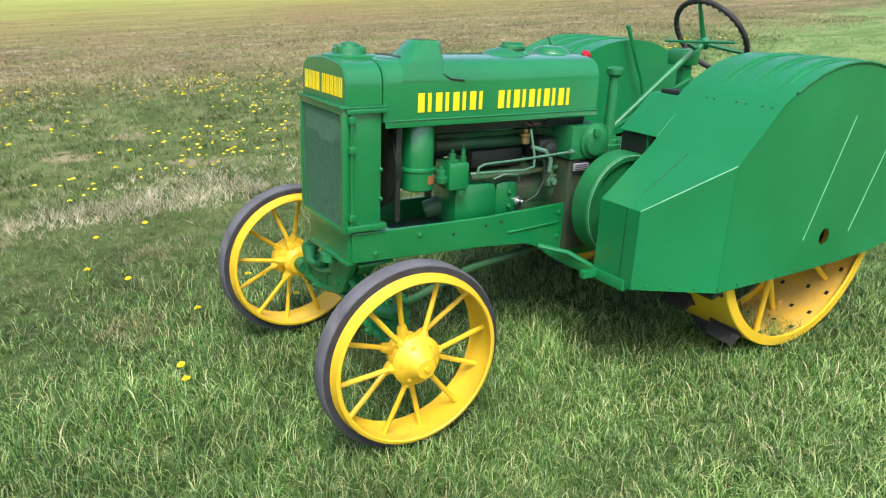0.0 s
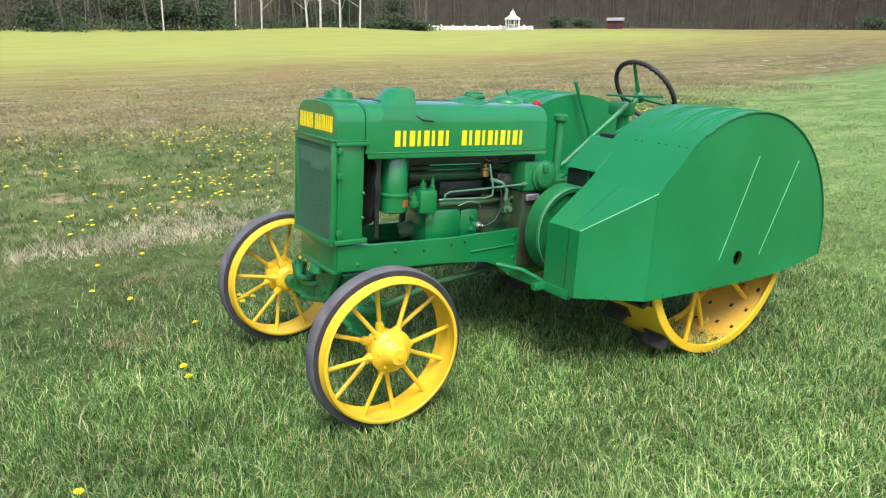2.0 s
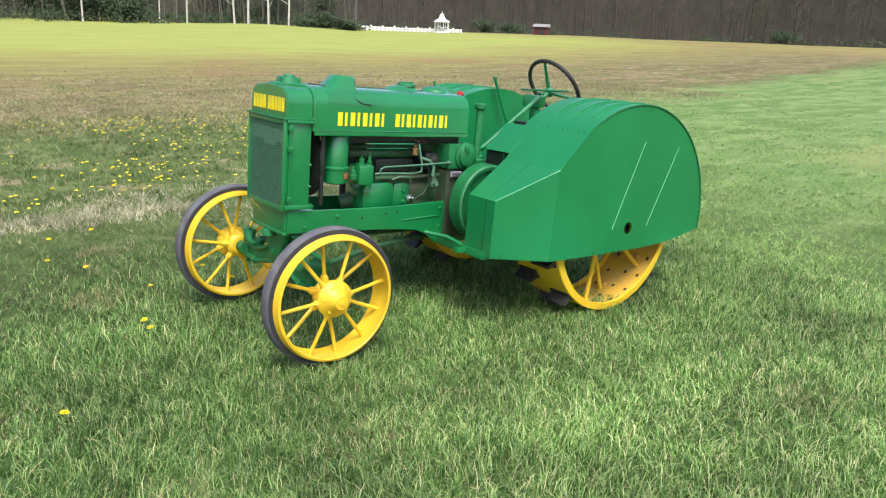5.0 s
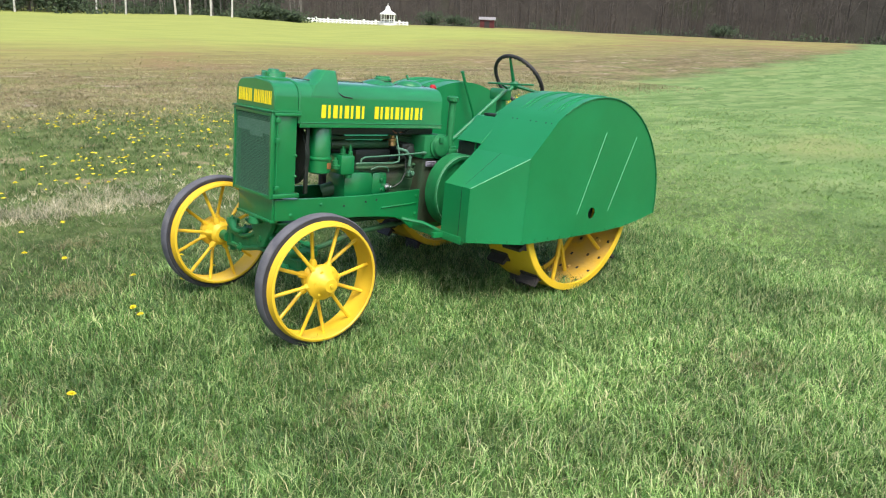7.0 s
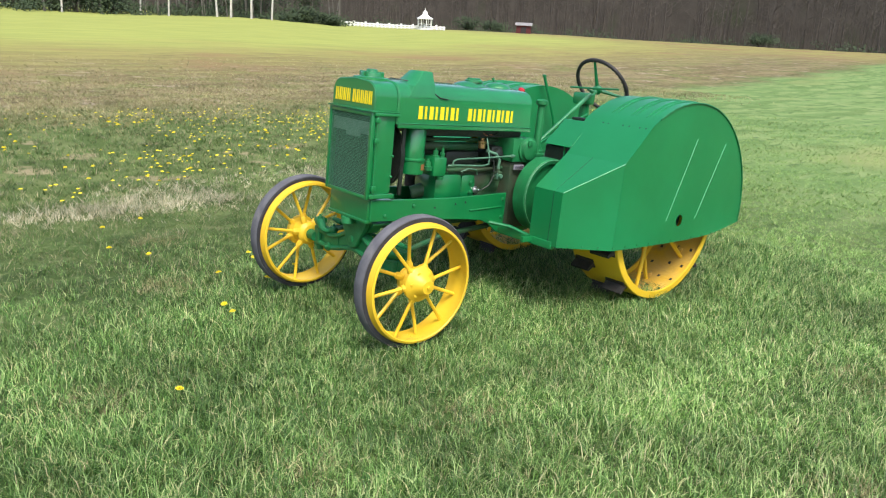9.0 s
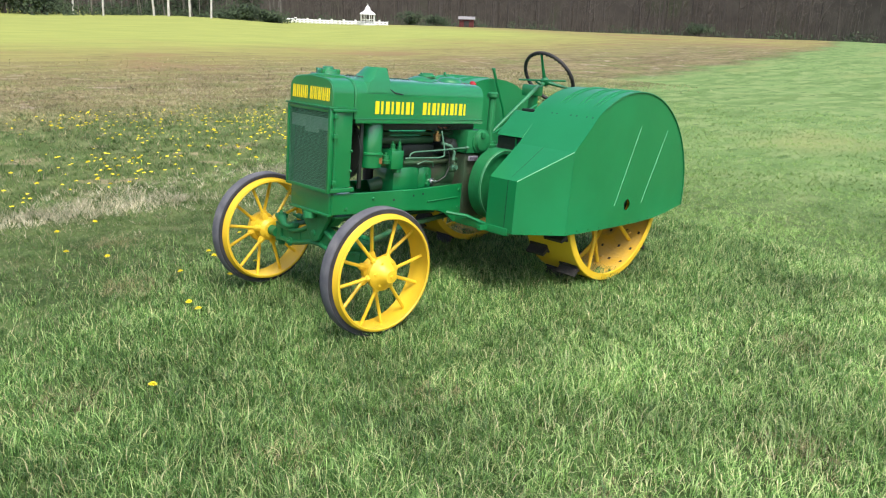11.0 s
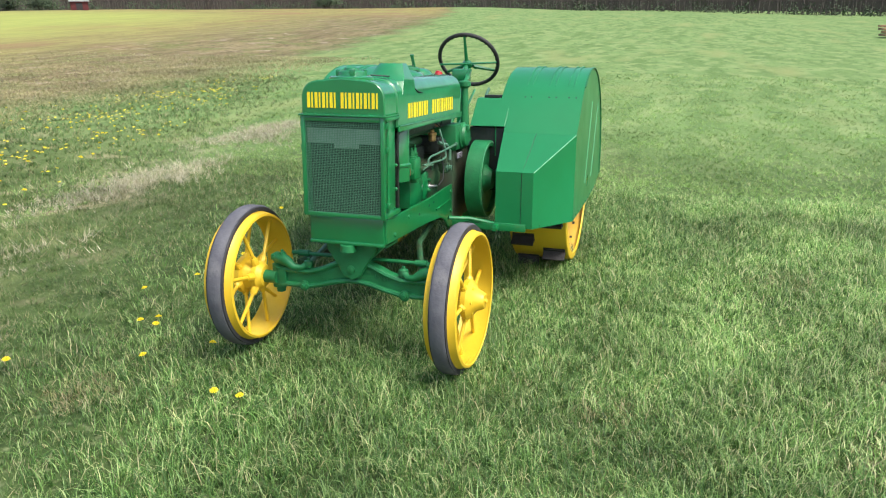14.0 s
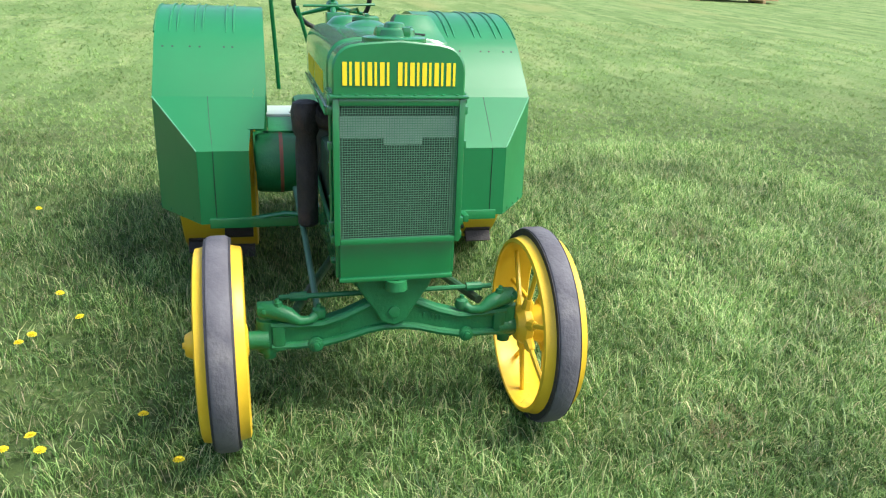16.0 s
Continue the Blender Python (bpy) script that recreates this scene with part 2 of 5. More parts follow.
def blade_material(name, colours, spread):
    """Blades of grass: each blade takes its own colour."""
    m = bpy.data.materials.new(name)
    m.use_nodes = True
    n, l = m.node_tree.nodes, m.node_tree.links
    b = n["Principled BSDF"]
    geo = n.new("ShaderNodeNewGeometry")
    cr = n.new("ShaderNodeValToRGB")
    els = cr.color_ramp.elements
    while len(els) < len(colours):
        els.new(0.5)
    for e, (p, c) in zip(els, colours):
        e.position, e.color = p, (*c, 1)
    l.new(geo.outputs["Random Per Island"], cr.inputs[0])
    tc = n.new("ShaderNodeTexCoord")
    t = n.new("ShaderNodeTexNoise")
    t.inputs["Scale"].default_value = spread
    t.inputs["Detail"].default_value = 5
    l.new(tc.outputs["Object"], t.inputs["Vector"])
    r = n.new("ShaderNodeMapRange")
    r.inputs[1].default_value, r.inputs[2].default_value = 0.3, 0.7
    r.inputs[3].default_value, r.inputs[4].default_value = 0.66, 1.42
    l.new(t.outputs["Fac"], r.inputs[0])
    hsv = n.new("ShaderNodeHueSaturation")
    l.new(cr.outputs[0], hsv.inputs["Color"])
    l.new(r.outputs[0], hsv.inputs["Value"])
    l.new(hsv.outputs[0], b.inputs["Base Color"])
    b.inputs["Roughness"].default_value = 0.45
    b.inputs["Specular IOR Level"].default_value = 0.4
    tr = n.new("ShaderNodeBsdfTranslucent")
    l.new(hsv.outputs[0], tr.inputs[0])
    ms = n.new("ShaderNodeMixShader")
    ms.inputs[0].default_value = 0.3
    l.new(b.outputs[0], ms.inputs[1])
    l.new(tr.outputs[0], ms.inputs[2])
    l.new(ms.outputs[0], n["Material Output"].inputs[0])
    return m


GROUND = ground_material()
BLADE = blade_material("grass_blades", [(0.0, (0.040, 0.110, 0.024)), (0.30, (0.115, 0.245, 0.052)), (0.58, (0.255, 0.430, 0.116)), (0.80, (0.460, 0.610, 0.240)), (0.93, (0.600, 0.600, 0.310)), (1.0, (0.680, 0.600, 0.370))], 1.6)
LUSH = blade_material("lush_grass_blades", [(0.0, (0.030, 0.092, 0.018)), (0.35, (0.078, 0.180, 0.036)), (0.62, (0.175, 0.325, 0.080)), (0.82, (0.345, 0.505, 0.180)), (0.94, (0.500, 0.520, 0.245)), (1.0, (0.590, 0.520, 0.300))], 1.6)
PALE = blade_material("pale_grass_blades", [(0.0, (0.110, 0.215, 0.050)), (0.40, (0.205, 0.350, 0.092)), (0.80, (0.310, 0.450, 0.150)), (1.0, (0.440, 0.455, 0.225))], 0.7)
WEEDY = blade_material("weedy_grass_blades", [(0.0, (0.040, 0.090, 0.020)), (0.45, (0.090, 0.165, 0.038)), (0.75, (0.170, 0.240, 0.075)), (0.88, (0.300, 0.275, 0.150)), (1.0, (0.430, 0.370, 0.240))], 1.1)



# ---- shape helpers ----
def thing(name, label, category, group="", kind="", at=(0, 0, 0)):
    ob = new(name)
    ob.location = at
    ob.empty_display_size = 0.1
    return tagged(ob, label, category, group, kind)


def part(name, bm, material, parent=None, label="", smooth=True, angle=35):
    me = bpy.data.meshes.new(name)
    bmesh.ops.recalc_face_normals(bm, faces=bm.faces[:])
    lim = radians(angle)
    for f in bm.faces:
        f.smooth = smooth
    if smooth:
        for e in bm.edges:
            if len(e.link_faces) != 2 or e.calc_face_angle(0) > lim:
                e.smooth = False
    bm.to_mesh(me)
    bm.free()
    me.materials.append(material)
    ob = new(name, me)
    ob.parent = parent
    if label:
        ob["label"] = label
    return ob


def shared(name, me, parent, m):
    """A further piece on mesh data that exists already."""
    ob = new(name, me)
    ob.parent = parent
    ob.matrix_basis = m
    return ob


def box(bm, x0, x1, y0, y1, z0, z1, bevel=0.0):
    vs = [bm.verts.new((x, y, z)) for x in (x0, x1) for y in (y0, y1) for z in (z0, z1)]
    fs = [bm.faces.new([vs[i] for i in q]) for q in ((0, 1, 3, 2), (4, 6, 7, 5), (0, 4, 5, 1), (2, 3, 7, 6), (0, 2, 6, 4), (1, 5, 7, 3))]
    if bevel:
        es = list({e for f in fs for e in f.edges})
        bmesh.ops.bevel(bm, geom=es, offset=bevel, segments=2, affect="EDGES", profile=0.6)
    return bm


def frame_of(a, b):
    d = (Vector(b) - Vector(a)).normalized()
    side = d.cross(Vector((0, 0, 1)) if abs(d.z) < 0.95 else Vector((1, 0, 0))).normalized()
    return d, side, side.cross(d)


def tube(bm, pts, r, seg=10, caps=True):
    """A round bar along points; r is one radius or one for each point."""
    pts = [Vector(p) for p in pts]
    rs = r if isinstance(r, (list, tuple)) else [r] * len(pts)
    rings, ref = [], None
    for i, p in enumerate(pts):
        a, b = pts[max(0, i - 1)], pts[min(len(pts) - 1, i + 1)]
        d = (b - a).normalized()
        if ref is None:
            ref = frame_of(a, b)[1]
        u = (ref - d * ref.dot(d)).normalized()
        v = d.cross(u)
        ref = u
        rings.append([bm.verts.new(p + (u * math.cos(k * 2 * math.pi / seg) + v * math.sin(k * 2 * math.pi / seg)) * rs[i]) for k in range(seg)])
    for a, b in zip(rings, rings[1:]):
        for k in range(seg):
            bm.faces.new((a[k], a[(k + 1) % seg], b[(k + 1) % seg], b[k]))
    if caps:
        bm.faces.new(rings[0][::-1])
        bm.faces.new(rings[-1])
    return bm


def lathe(bm, origin, axis, profile, seg=32, closed=False):
    """Turns (along, radius) points about an axis through origin."""
    o = Vector(origin)
    d, u, v = frame_of((0, 0, 0), axis)
    rings = []
    for al, r in profile:
        rings.append([bm.verts.new(o + d * al + (u * math.cos(k * 2 * math.pi / seg) + v * math.sin(k * 2 * math.pi / seg)) * max(r, 1e-4)) for k in range(seg)])
    pairs = list(zip(rings, rings[1:])) + ([(rings[-1], rings[0])] if closed else [])
    for a, b in pairs:
        for k in range(seg):
            bm.faces.new((a[k], a[(k + 1) % seg], b[(k + 1) % seg], b[k]))
    if not closed:
        bm.faces.new(rings[0][::-1])
        bm.faces.new(rings[-1])
    return bm


def prism(bm, poly, axis, lo, hi):
    """A polygon, given in the two other axes, drawn out along an axis from lo to hi."""
    def at(p, w):
        return {"x": (w, p[0], p[1]), "y": (p[0], w, p[1]), "z": (p[0], p[1], w)}[axis]
    a = [bm.verts.new(at(p, lo)) for p in poly]
    b = [bm.verts.new(at(p, hi)) for p in poly]
    k = len(poly)
    bm.faces.new(a[::-1])
    bm.faces.new(b)
    for i in range(k):
        bm.faces.new((a[i], a[(i + 1) % k], b[(i + 1) % k], b[i]))
    return bm


def sheet(bm, rows):
    """A strip of faces through rows of points."""
    rows = [[bm.verts.new(p) for p in row] for row in rows]
    for a, b in zip(rows, rows[1:]):
        for i in range(len(a) - 1):
            bm.faces.new((a[i], a[i + 1], b[i + 1], b[i]))
    return bm


def thick(ob, t, offset=0.0):
    md = ob.modifiers.new("thickness", "SOLIDIFY")
    md.thickness, md.offset = t, offset
    return ob


def bevelled(ob, w, seg=2):
    md = ob.modifiers.new("worn_edges", "BEVEL")
    md.width, md.segments, md.limit_method, md.angle_limit = w, seg, "ANGLE", radians(40)
    return ob


def B():
    return bmesh.new()


# ---- ground ----
def rise(x, y):
    """Height of the ground: level round the tractor, a slow swell towards the woods."""
    r = math.hypot(x, y)
    az = math.degrees(math.atan2(x, y))
    k = min(1, max(0, (r - 10) / 85))
    return k * k * (3 - 2 * k) / (1 + math.exp((az - 97) / 4)) / (1 + math.exp((-az - 120) / 6)) * (1.05 + 1.1 * math.exp(-(((az - 47) / 20) ** 2)) + 1.2 / (1 + math.exp((az - 31) / 3)) + 0.6 * math.exp(-(((az - 72) / 11) ** 2)))


def build_ground():
    bm = B()
    radii = [0] + [0.5 * 1.075 ** i for i in range(1, 118)]
    radii = [r for r in radii if r < 1800]
    seg = 160
    rings = []
    centre = bm.verts.new((0, 0, 0))
    for r in radii[1:]:
        ring = []
        for k in range(seg):
            a = 2 * math.pi * k / seg
            x, y = r * math.sin(a), r * math.cos(a)
            rough = 0.012 * noise.noise((x * 0.7, y * 0.7, 0)) if r < 30 else 0.25 * noise.noise((x * 0.05, y * 0.05, 3))
            ring.append(bm.verts.new((x, y, rise(x, y) + rough - 0.004)))
        rings.append(ring)
    for k in range(seg):
        bm.faces.new((centre, rings[0][(k + 1) % seg], rings[0][k]))
    for a, b in zip(rings, rings[1:]):
        for k in range(seg):
            bm.faces.new((a[k], a[(k + 1) % seg], b[(k + 1) % seg], b[k]))
    ob = part("ground", bm, GROUND, None, "", True, 180)
    tagged(ob, "mown spring lawn running into a rough brown and yellow field", "ground", "", "structure")


build_ground()


# ---- tractor: stands along x, its nose towards -x, left side towards -y ----
tractor = thing("tractor", "restored green orchard tractor with yellow steel wheels, parked on grass", "tractor")
tractor.matrix_basis = Matrix.Rotation(radians(3.66), 4, "Y") @ Matrix.Translation((0, 0, 0.0953))
AXLE_R = (1.806, 0.517)


def section(w, z0, z1, zt, n=7):
    """Half-round-shouldered hood outline in y and z, from one lower edge over the top to the other."""
    pts = [(-w, z0), (-w, z1)]
    for k in range(1, n):
        a = math.pi - k * math.pi / 2 / n
        pts.append((-(w - 0.065) + 0.065 * math.cos(a), z1 + (zt - 0.012 - z1) * math.sin(a)))
    pts.append((-(w - 0.075), zt - 0.009))
    pts.append((0, zt))
    return pts + [(-y, z) for y, z in pts[-2::-1]]


def hood_part(name, x0, x1, w, z0, z1, zt, lip=0.012):
    bm = B()
    rows = []
    for x, g in ((x0, lip), (x0 + 0.004, lip * 0.35), (x0 + lip, 0.0), (x1 - lip, 0.0), (x1 - 0.004, lip * 0.35), (x1, lip)):
        rows.append([(x, y * (1 - g / w), z - g * (z - z0) / (zt - z0)) for y, z in section(w, z0, z1, zt)])
    sheet(bm, rows)
    bm.verts.ensure_lookup_table()
    k = len(rows[0])
    bm.faces.new(bm.verts[:k][::-1])
    bm.faces.new(bm.verts[-k:])
    return part(name, bm, GREEN, tractor)


hood = hood_part("hood", 0.142, 1.098, 0.190, 0.962, 1.085, 1.172, 0.006)
tank = hood_part("radiator_top_tank", 0.006, 0.140, 0.187, 1.013, 1.085, 1.166, 0.005)
for side in (-1, 1):
    bm = box(B(), 0.146, 1.096, side * 0.1925 - 0.0045, side * 0.1925 + 0.0045, 0.942, 0.966, 0.003)
    part("hood_moulding", bm, GREEN, hood)
    tube(bm := B(), [(0.148, side * 0.197, 0.966), (1.094, side * 0.197, 0.966)], 0.0035, 6)
    part("hood_bead", bm, GREEN, hood)


def lettering(host, name, x0, x1, z0, z1, word_gap, place, rot):
    """The maker's two words as plain yellow bars: one thick and one thin upright for each letter."""
    cells = 9 + word_gap
    step_x = (x1 - x0) / cells
    for i in range(9):
        c = x0 + (i + (word_gap if i > 3 else 0)) * step_x
        for off, wide in ((0.05, 0.36), (0.60, 0.20)):
            bm = box(B(), 0, step_x * wide, -0.0012, 0.0012, z0, z1)
            for v in bm.verts:
                v.co = Vector(place(c + off * step_x + v.co.x, v.co.y, v.co.z))
            part(name, bm, DECAL, host, "", False)


for side in (-1, 1):
    lettering(hood, "decal_bar", 0.268, 0.958, 0.990, 1.055, 0.75,
              lambda u, d, z, s=side: (u if s < 0 else 1.226 - u, s * 0.1908 + d, z), 0)
lettering(tank, "decal_bar", -0.160, 0.164, 1.045, 1.108, 0.45, lambda u, d, z: (0.0045 + d + (z - 1.05) * 0.03, -u, z), 0)

# cowl in front of the filler, filler caps
bm = B()
cy = -0.095
rows = []
for z, xa, xb, hw in ((1.095, 0.185, 0.388, 0.096), (1.150, 0.212, 0.388, 0.090), (1.168, 0.240, 0.388, 0.082), (1.190, 0.262, 0.388, 0.070), (1.214, 0.285, 0.387, 0.060), (1.224, 0.297, 0.384, 0.052)):
    rows.append([(xa, cy - hw * 0.6, z), (xa + 0.022, cy - hw, z), (xb - 0.02, cy - hw, z), (xb, cy - hw * 0.7, z), (xb, cy + hw * 0.7, z), (xb - 0.02, cy + hw, z), (xa + 0.022, cy + hw, z), (xa, cy + hw * 0.6, z), (xa, cy - hw * 0.6, z)])
sheet(bm, rows)
bm.verts.ensure_lookup_table()
bm.faces.new(bm.verts[-9:-1])
bmesh.ops.remove_doubles(bm, verts=bm.verts[:], dist=1e-5)
part("cowl", bm, GREEN, tractor, "", True, 30)
cap = part("radiator_cap", lathe(B(), (0.105, 0, 1.150), (0, 0, 1), [(0, 0.092), (0.018, 0.092), (0.022, 0.086), (0.024, 0.06), (0.040, 0.057), (0.046, 0.050), (0.047, 0.03), (0.056, 0.028), (0.060, 0.022), (0.061, 0.001)], 28), GREEN, tractor)
for k in range(4):
    a = k * math.pi / 2 + 0.5
    part("cap_lug", box(B(), 0.105 + 0.052 * math.cos(a) - 0.011, 0.105 + 0.052 * math.cos(a) + 0.011, 0.052 * math.sin(a) - 0.011, 0.052 * math.sin(a) + 0.011, 1.172, 1.199, 0.004), GREEN, cap)
part("wire_run", tube(B(), [(0.180, -0.055, 1.176), (0.24, -0.115, 1.170), (0.29, -0.146, 1.160), (0.34, -0.172, 1.138), (0.40, -0.1915, 1.100), (0.455, -0.1935, 1.094)], 0.003, 6), DARK, hood)
part("fuel_filler", lathe(B(), (0.79, -0.01, 1.160), (0, 0, 1), [(0, 0.072), (0.010, 0.070), (0.018, 0.056), (0.022, 0.050), (0.038, 0.049), (0.044, 0.042), (0.045, 0.001)], 24), GREEN, tractor)
part("filler_dome", lathe(B(), (0.745, -0.01, 1.152), (0, 0, 1), [(0, 0.098), (0.010, 0.090), (0.024, 0.070), (0.034, 0.046), (0.040, 0.022), (0.041, 0.001)], 28), GREEN, tractor)
part("filler_gasket", lathe(B(), (0.79, -0.01, 1.184), (0, 0, 1), [(0, 0.0515), (0.004, 0.0515), (0.005, 0.040)], 24), DARK, tractor)
part("filler_tab", box(B(), 0.745, 0.835, -0.018, -0.002, 1.200, 1.212, 0.004), GREEN, tractor)
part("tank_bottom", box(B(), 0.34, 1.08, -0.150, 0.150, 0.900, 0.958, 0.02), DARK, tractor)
bm = lathe(B(), (1.02, 0.03, 1.154), (0, 0, 1), [(0, 0.088), (0.014, 0.082), (0.030, 0.066), (0.038, 0.052), (0.042, 0.030), (0.043, 0.001)], 24)
part("starting_tank_filler", bm, GREEN, tractor)
part("red_filler_cap", lathe(B(), (1.135, -0.05, 1.158), (0.5, -0.2, 0.8), [(0, 0.021), (0.015, 0.022), (0.018, 0.018), (0.023, 0.012), (0.024, 0.001)], 16), RED, tractor, "small red filler cap")

# radiator
radiator = part("radiator", box(B(), 0.030, 0.165, -0.166, 0.166, 0.585, 1.018, 0.004), CORE, tractor)
radiator.matrix_basis = Matrix.Translation((-0.004, 0, 0.0511)) @ Matrix.Diagonal((0.83, 0.955, 0.9386, 1))
bm = B()
for y0, y1, z0, z1 in ((-0.196, -0.178, 0.572, 1.022), (0.178, 0.196, 0.572, 1.022), (-0.178, 0.178, 0.572, 0.590), (-0.178, 0.178, 1.002, 1.022)):
    box(bm, -0.004, 0.020, y0, y1, z0, z1, 0.003)
part("grille_frame", bm, GREEN, radiator)
bm = B()
for i in range(47):
    y = -0.176 + i * 0.352 / 46
    box(bm, 0.0040, 0.0055, y - 0.0008, y + 0.0008, 0.590, 1.003)
for i in range(56):
    z = 0.592 + i * 0.409 / 55
    box(bm, 0.0025, 0.0040, -0.178, 0.178, z - 0.0009, z + 0.0009)
tagged(part("wire_screen", bm, WIRE, radiator, "fine woven wire screen", False), kind="stuff")
bm = B()
box(bm, 0.014, 0.026, -0.174, 0.174, 0.905, 0.968)
box(bm, 0.012, 0.0255, -0.070, 0.045, 0.884, 0.905)
part("shutter", bm, SHUTTER, radiator, "pale shutter band behind the screen")
bm = box(B(), -0.012, 0.190, -0.204, 0.204, 1.0235, 1.032, 0.003)
part("tank_flange", bm, GREEN, radiator)
for side in (-1, 1):
    bm = box(B(), 0.022, 0.172, side * 0.181 - 0.007, side * 0.181 + 0.007, 0.600, 1.006, 0.004)
    cover = part("side_cover", bm, GREEN, radiator)
    for z0, z1 in ((0.576, 0.600), (1.006, 1.0235)):
        part("cover_flange", box(B(), 0.012, 0.192, side * 0.190 - 0.016, side * 0.190 + 0.016, z0, z1, 0.005), GREEN, cover)
    part("hinge_rod", tube(B(), [(0.034, side * 0.2, 0.600), (0.034, side * 0.2, 1.006)], 0.0055, 8), GREEN, cover)
    for z in (0.632, 0.985, 0.88):
        part("hinge_lug", box(B(), 0.020, 0.050, side * 0.2 - 0.010, side * 0.2 + 0.010, z - 0.013, z + 0.013, 0.004), GREEN, cover)
    for x, z in ((0.170, 0.80), (0.170, 0.69)):
        part("latch", lathe(B(), (x, side * 0.186, z), (0, side, 0), [(0, 0.008), (0.008, 0.008), (0.010, 0.005), (0.013, 0.004)], 10), GREEN, cover)
    for i in range(7):
        part("flange_bolt", lathe(B(), (0.03 + i * 0.022, side * 0.199, 1.032), (0, 0, 1), [(0, 0.006), (0.004, 0.006), (0.005, 0.001)], 6), GREEN, radiator)
for i in range(9):
    part("flange_bolt", lathe(B(), (-0.004, -0.17 + i * 0.0425, 1.032), (0, 0, 1), [(0, 0.006), (0.004, 0.006), (0.005, 0.001)], 6), GREEN, radiator)

# chassis: two side rails with an arched lower edge, joined by a front plate
RAIL = [(0.030, 0.474), (0.55, 0.458), (0.70, 0.448), (0.80, 0.438), (0.86, 0.415), (0.90, 0.385), (0.935, 0.360), (1.12, 0.350), (1.20, 0.36), (1.20, 0.588), (0.96, 0.590), (0.60, 0.577), (0.22, 0.580), (0.030, 0.584)]
chassis = part("chassis_front", bevelled_bm := box(B(), 0.018, 0.040, -0.170, 0.170, 0.474, 0.584, 0.006), GREEN, tractor)
part("front_lip", box(B(), 0.010, 0.05, -0.173, 0.173, 0.464, 0.478, 0.004), GREEN, chassis)
for side in (-1, 1):
    rail = part("side_rail", prism(B(), RAIL, "y", side * 0.174 - 0.007, side * 0.174 + 0.007), GREEN, tractor, "", False)
    bevelled(rail, 0.004)
    tube(bm := B(), [(0.70, side * 0.182, 0.500), (0.95, side * 0.182, 0.512)], 0.005, 6)
    part("rail_bead", bm, GREEN, rail)
    for x, z in ((0.447, 0.527), (0.593, 0.541), (0.665, 0.547)):
        part("bolt_hole", lathe(B(), (x, side * 0.1808, z), (0, side, 0), [(0, 0.007), (0.001, 0.006)], 10), DARK, rail)
    for x, z in ((0.955, 0.555), (0.955, 0.45), (0.30, 0.545), (0.12, 0.50)):
        part("bolt", lathe(B(), (x, side * 0.180, z), (0, side, 0), [(0, 0.010), (0.007, 0.010), (0.009, 0.006), (0.010, 0.001)], 6), GREEN, rail)
part("crankcase_pan", box(B(), 0.20, 0.95, -0.166, 0.166, 0.484, 0.496, 0.004), GRIME, tractor)
part("front_bolster_web", box(B(), 0.05, 0.20, -0.166, 0.166, 0.556, 0.570, 0.004), GREEN, tractor)

# front axle and pivot
AX = [(0.378, 0.276), (0.30, 0.272), (0.22, 0.272), (0.15, 0.290), (0.08, 0.316), (0.03, 0.328)]
AX_H = [0.040, 0.038, 0.037, 0.040, 0.046, 0.050]
AX = AX + [(-y, z) for y, z in AX[::-1]]
AX_H = AX_H + AX_H[::-1]
poly = [(y, z + h) for (y, z), h in zip(AX, AX_H)] + [(y, z - h) for (y, z), h in zip(AX[::-1], AX_H[::-1])]
axle = part("front_axle", prism(B(), poly, "x", -0.024, 0.035), CAST, tractor, "", False)
bevelled(axle, 0.006)
for sgn in (1, -1):
    bm = tube(B(), [(-0.026, y, z + sgn * (h - 0.004)) for (y, z), h in zip(AX, AX_H)], 0.013, 8)
    part("axle_flange", bm, CAST, axle)
for i in range(5):
    if i != 1:
        part("cast_mark", box(B(), -0.028, -0.023, -0.105 - i * 0.014, -0.098 - i * 0.014, 0.306 - i * 0.003, 0.320 - i * 0.003, 0.001), CAST, axle)
part("casting_seam", box(B(), -0.0265, -0.0235, 0.158, 0.161, 0.262, 0.322), CAST, axle)
